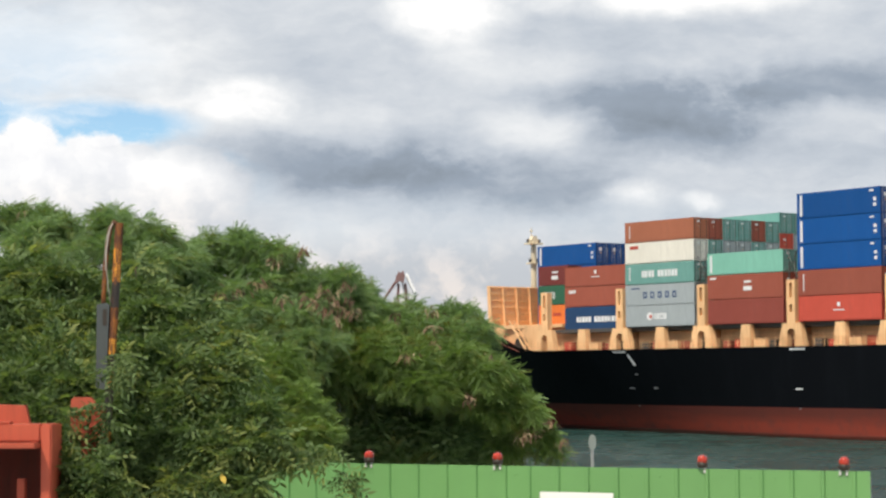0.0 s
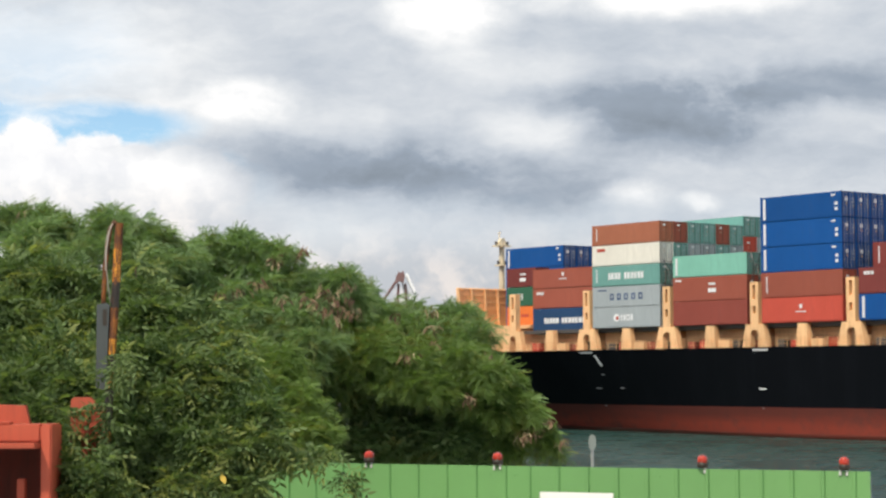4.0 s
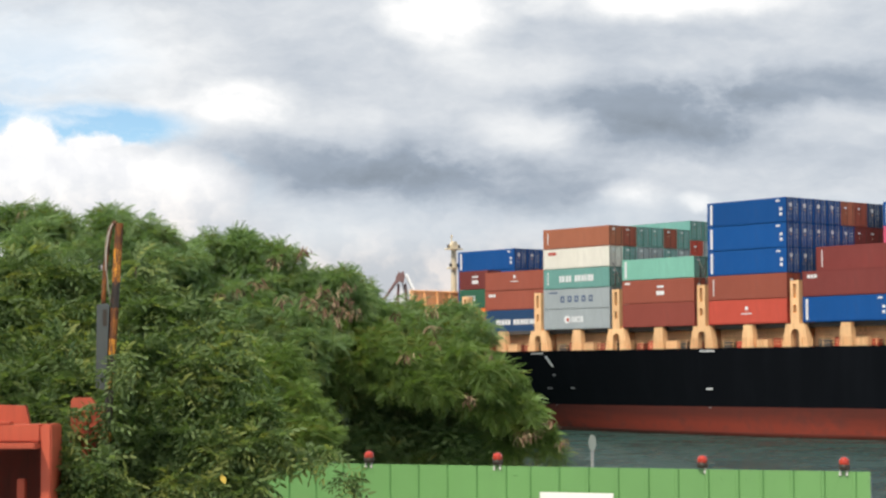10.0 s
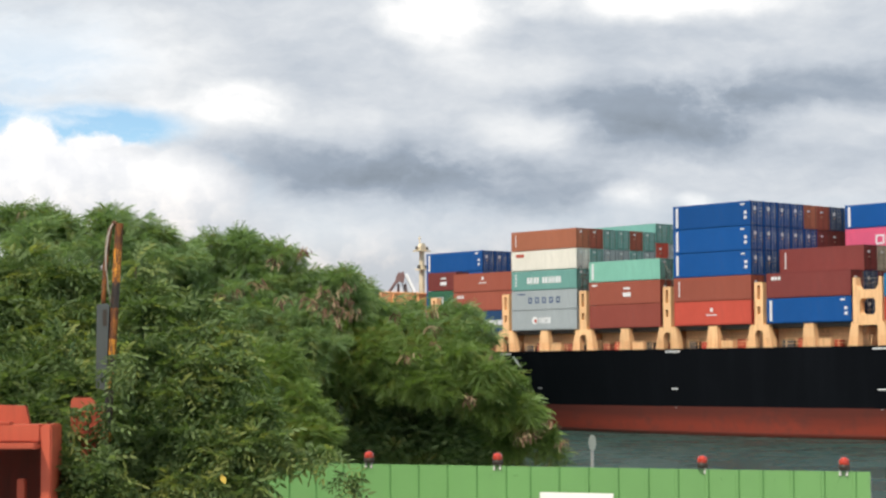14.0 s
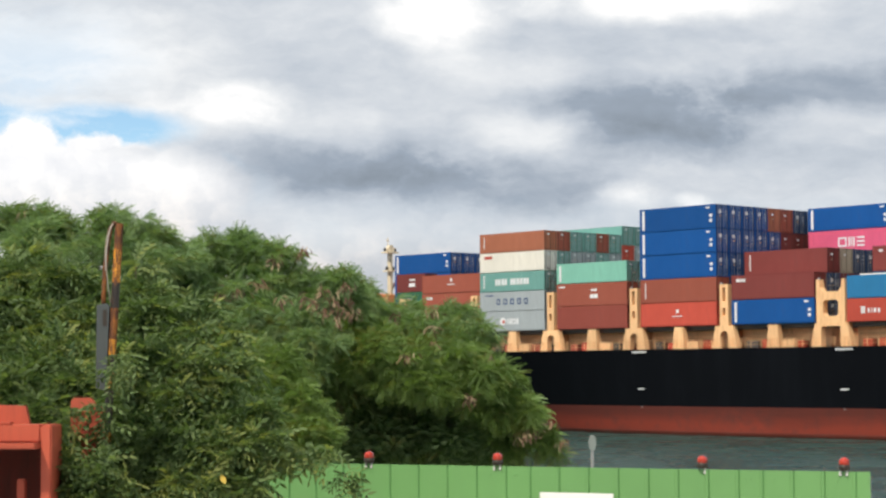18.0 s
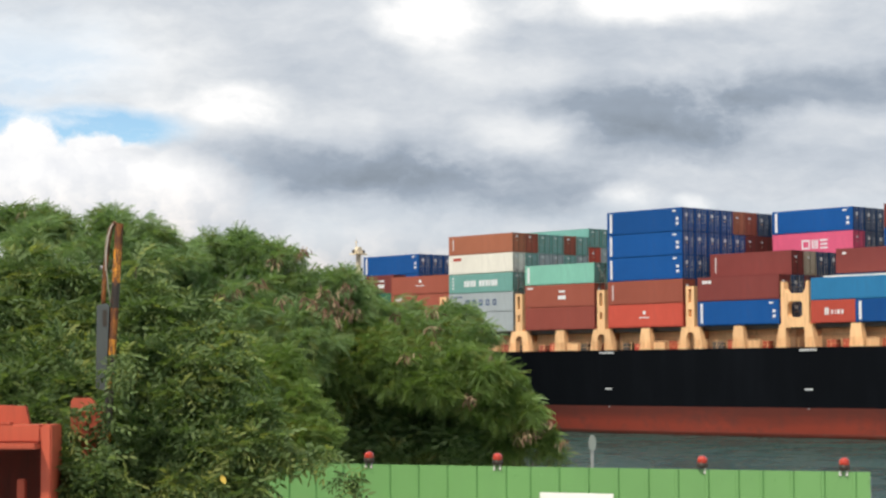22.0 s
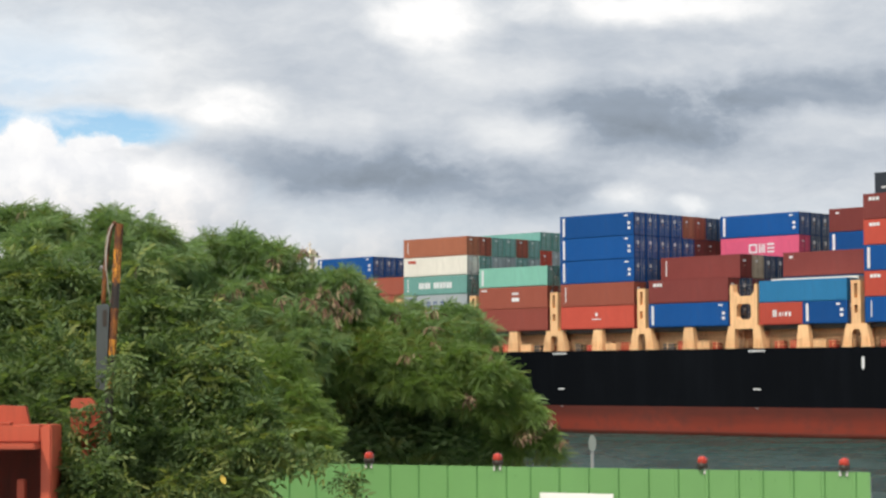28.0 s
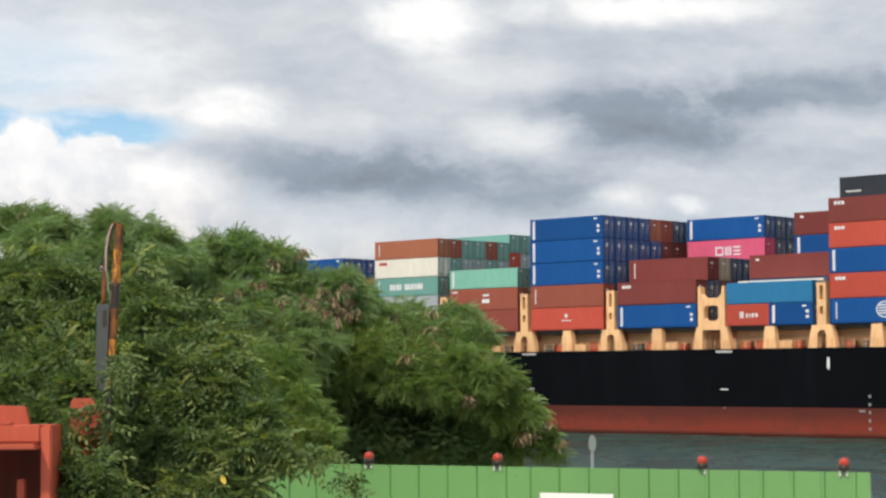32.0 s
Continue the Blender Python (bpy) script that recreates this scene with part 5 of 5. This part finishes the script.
BUSH = [(-4.23, 8.52, -4.03, 8.33, 0.23, 27.4), (-4.02, 8.05, -3.64, 8.08, 0.29, 26.8), (-3.54, 7.89, -3.17, 7.81, 0.28, 26.6), (-3.07, 7.66, -2.77, 7.51, 0.25, 26.4),
         (-4.08, 7.59, -3.79, 7.52, 0.25, 26.0), (-3.60, 7.52, -3.17, 7.44, 0.31, 26.0), (-2.95, 7.22, -2.58, 7.15, 0.28, 26.0), (-3.96, 7.08, -3.67, 7.01, 0.27, 25.7),
         (-3.40, 7.01, -3.04, 6.94, 0.30, 25.6), (-2.61, 6.83, -2.29, 6.79, 0.24, 25.6), (-3.47, 8.20, -3.28, 8.24, 0.20, 27.2), (-4.22, 8.92, -4.05, 8.76, 0.12, 27.6),
         (-2.99, 7.97, -2.82, 7.89, 0.15, 27.0)]
BUSH_LOW = [(-4.05, 6.59, -3.76, 6.56, 0.27, 25.4), (-3.50, 6.52, -3.15, 6.49, 0.30, 25.3), (-2.87, 6.52, -2.58, 6.45, 0.27, 25.3), (-2.43, 6.47, -2.12, 6.52, 0.18, 25.2),
         (-4.54, 6.18, -4.30, 6.22, 0.23, 25.2), (-4.03, 6.05, -3.68, 6.01, 0.28, 25.1), (-3.32, 6.05, -2.90, 6.01, 0.29, 25.0), (-2.69, 6.03, -2.45, 5.99, 0.20, 25.0),
         (-1.93, 6.48, -1.59, 6.50, 0.07, 25.2), (-1.50, 6.47, -1.33, 6.41, 0.04, 25.2), (-1.26, 6.13, -1.09, 6.18, 0.03, 25.2), (-4.72, 6.49, -4.58, 6.45, 0.11, 25.4),
         (-4.15, 6.91, -4.08, 6.84, 0.09, 25.6)]
SPRIGS = [(-4.21, 7.09, -4.14, 7.02, 0.05, 24.4), (-4.18, 6.86, -4.09, 6.82, 0.05, 24.4), (-3.98, 7.58, -3.86, 7.63, 0.05, 24.5), (-4.04, 7.44, -3.93, 7.39, 0.05, 24.5),
         (-4.59, 6.73, -4.46, 6.70, 0.05, 24.3), (-4.53, 6.90, -4.48, 6.87, 0.03, 24.3), (-4.46, 6.26, -4.06, 6.24, 0.18, 24.2), (-4.43, 6.02, -3.96, 6.03, 0.18, 24.2),
         (-4.53, 6.48, -4.30, 6.50, 0.06, 24.2)]
PODS_MIDDLE = [(-3.91, 8.90, 38.2), (-3.52, 9.09, 38.4), (-2.62, 8.79, 38.2), (-2.32, 8.94, 38.6), (-2.22, 8.51, 38.0), (-1.80, 8.75, 38.6), (-1.69, 8.50, 38.4), (-2.75, 9.78, 39.8), (-3.24, 9.54, 39.2), (-4.26, 8.84, 38.0), (-2.01, 8.35, 38.0), (-3.03, 8.73, 38.0), (-2.45, 8.67, 38.0), (-2.08, 8.73, 38.2), (-1.91, 8.51, 38.0), (-1.89, 9.02, 38.6)]
PODS_RIGHT = [(-0.19, 8.57, 41.0), (-0.23, 8.24, 40.6), (-0.19, 7.92, 40.4), (1.09, 7.55, 40.0), (0.51, 6.87, 39.0), (1.59, 6.08, 39.8), (1.78, 6.19, 40.0), (2.08, 6.38, 39.8), (2.35, 5.98, 40.2), (-0.97, 8.54, 41.0), (0.87, 7.67, 40.4), (-0.71, 7.66, 39.0)]
PODS_LEFT = [(-8.08, 10.42, 38.6), (-7.28, 8.81, 36.8)]

LABEL = "leafy green tree with feathery leaves and brown pods behind the fence"
tree = thing("tree", LABEL, "tree", "trees on the quay")
limbs(tree, RIGHT_TOP + RIGHT_LOW, (-0.9, 47.6), 1, 0.12)
foliage("crown", RIGHT_TOP, FEATHER, tree, LEAF, 11, 24, flow=(0.30, -0.2, 0.1), sag=0.4)
foliage("low_crown", RIGHT_LOW, FEATHER, tree, LEAF_LOW, 12, 28, flow=(0.42, -0.35, 0.12), sag=0.42)
foliage("undergrowth", HOLLOW, FEATHER, tree, LEAF, 13, 3, size=1.8, fill=38)
pods(tree, PODS_RIGHT, 3)
tree = thing("tree", LABEL, "tree", "trees on the quay")
limbs(tree, MIDDLE + MIDDLE_LOW, (-3.2, 43.6), 2, 0.12)
foliage("crown", MIDDLE, FEATHER, tree, LEAF, 21, 24, flow=(0.25, -0.2, 0.15), sag=0.4)
foliage("low_crown", MIDDLE_LOW, FEATHER, tree, LEAF_LOW, 22, 26, flow=(0.4, -0.3, 0.05), sag=0.55)
pods(tree, PODS_MIDDLE, 4)
tree = thing("tree", LABEL, "tree", "trees on the quay")
limbs(tree, LEFT, (-6.4, 39.2), 3)
foliage("crown", LEFT, FEATHER, tree, LEAF, 31, 25, flow=(0.1, -0.2, 0.25), sag=0.35)
pods(tree, PODS_LEFT, 5, 8)
bush = thing("bush", "dense dark green scrub with oval leaves beside the barrier arm", "bush", "bushes on the quay")
limbs(bush, VINE, (-6.0, 29.6), 6, 0.07)
foliage("crown", VINE, BROAD, bush, LEAF_BUSH, 51, 30, 5, (0.14, 0.36), 1.0, sag=0.6, fill=34, wild=0.55)
bush = thing("bush", "olive-green bush with small oval leaves hanging in front of the fence", "bush", "bushes on the quay")
limbs(bush, BUSH + BUSH_LOW[:8], (-3.4, 26.2), 4, 0.06)
foliage("crown", BUSH, BROAD, bush, LEAF_BUSH, 41, 34, 5, (0.14, 0.36), 0.9, sag=0.6, fill=34, wild=0.55)
foliage("low_crown", BUSH_LOW, BROAD, bush, LEAF_BUSH, 42, 34, 5, (0.14, 0.36), 0.85, flow=(0.15, -0.1, 0.0), sag=0.7, fill=34, wild=0.5)
foliage("sprig", SPRIGS, BROAD, bush, LEAF_BUSH, 43, 24, 4, (0.10, 0.22), 0.85, sag=0.6, fill=6)

# a single yellowed leaf that hangs at the bush's face
WITHERED = worn("withered_leaf", (0.50, 0.36, 0.05), rough=0.6, scale=20, streak=False, vary=0.3, stain=(0.35, 0.33, 0.10), amount=0.5)
for x, z, y, length, turn in ((-2.69, 6.15, 24.4, 0.14, 8),):
    bm = bmesh.new()
    rim = [(-0.10, 0.15), (-0.24, 0.45), (-0.18, 0.75), (0.0, 1.0), (0.18, 0.75), (0.24, 0.45), (0.10, 0.15), (0.0, 0.0)]
    spine = [bm.verts.new((0.0, 0.03 * length, -k * length)) for k in (0.2, 0.8)]
    edge = [bm.verts.new((u * length, 0.0, -v * length)) for u, v in rim]
    bm.faces.new((edge[7], edge[0], spine[0], edge[6]))
    bm.faces.new((edge[0], edge[1], edge[2], spine[1], spine[0]))
    bm.faces.new((spine[0], spine[1], edge[4], edge[5], edge[6]))
    bm.faces.new((edge[2], edge[3], edge[4], spine[1]))
    part("withered_leaf", bm, WITHERED, bush, "yellowed leaf").matrix_basis = pose(x, y, z + length / 2, -20, turn - 30, 15)


def motions():
    times = list(range(0, 33, 4))
    for ob, m in MOVING:
        walk(ob, [(t, COURSE[i] @ m) for i, t in enumerate(times)])
    walk(sea, [(0.0, pose(0, 0, 0)), (32.0, pose(-9.0, 4.0, 0))])
    walk(clouds, [(0.0, pose(*EYE)), (32.0, pose(EYE[0] - 11.0, EYE[1] + 28.0, EYE[2]))])


motions()
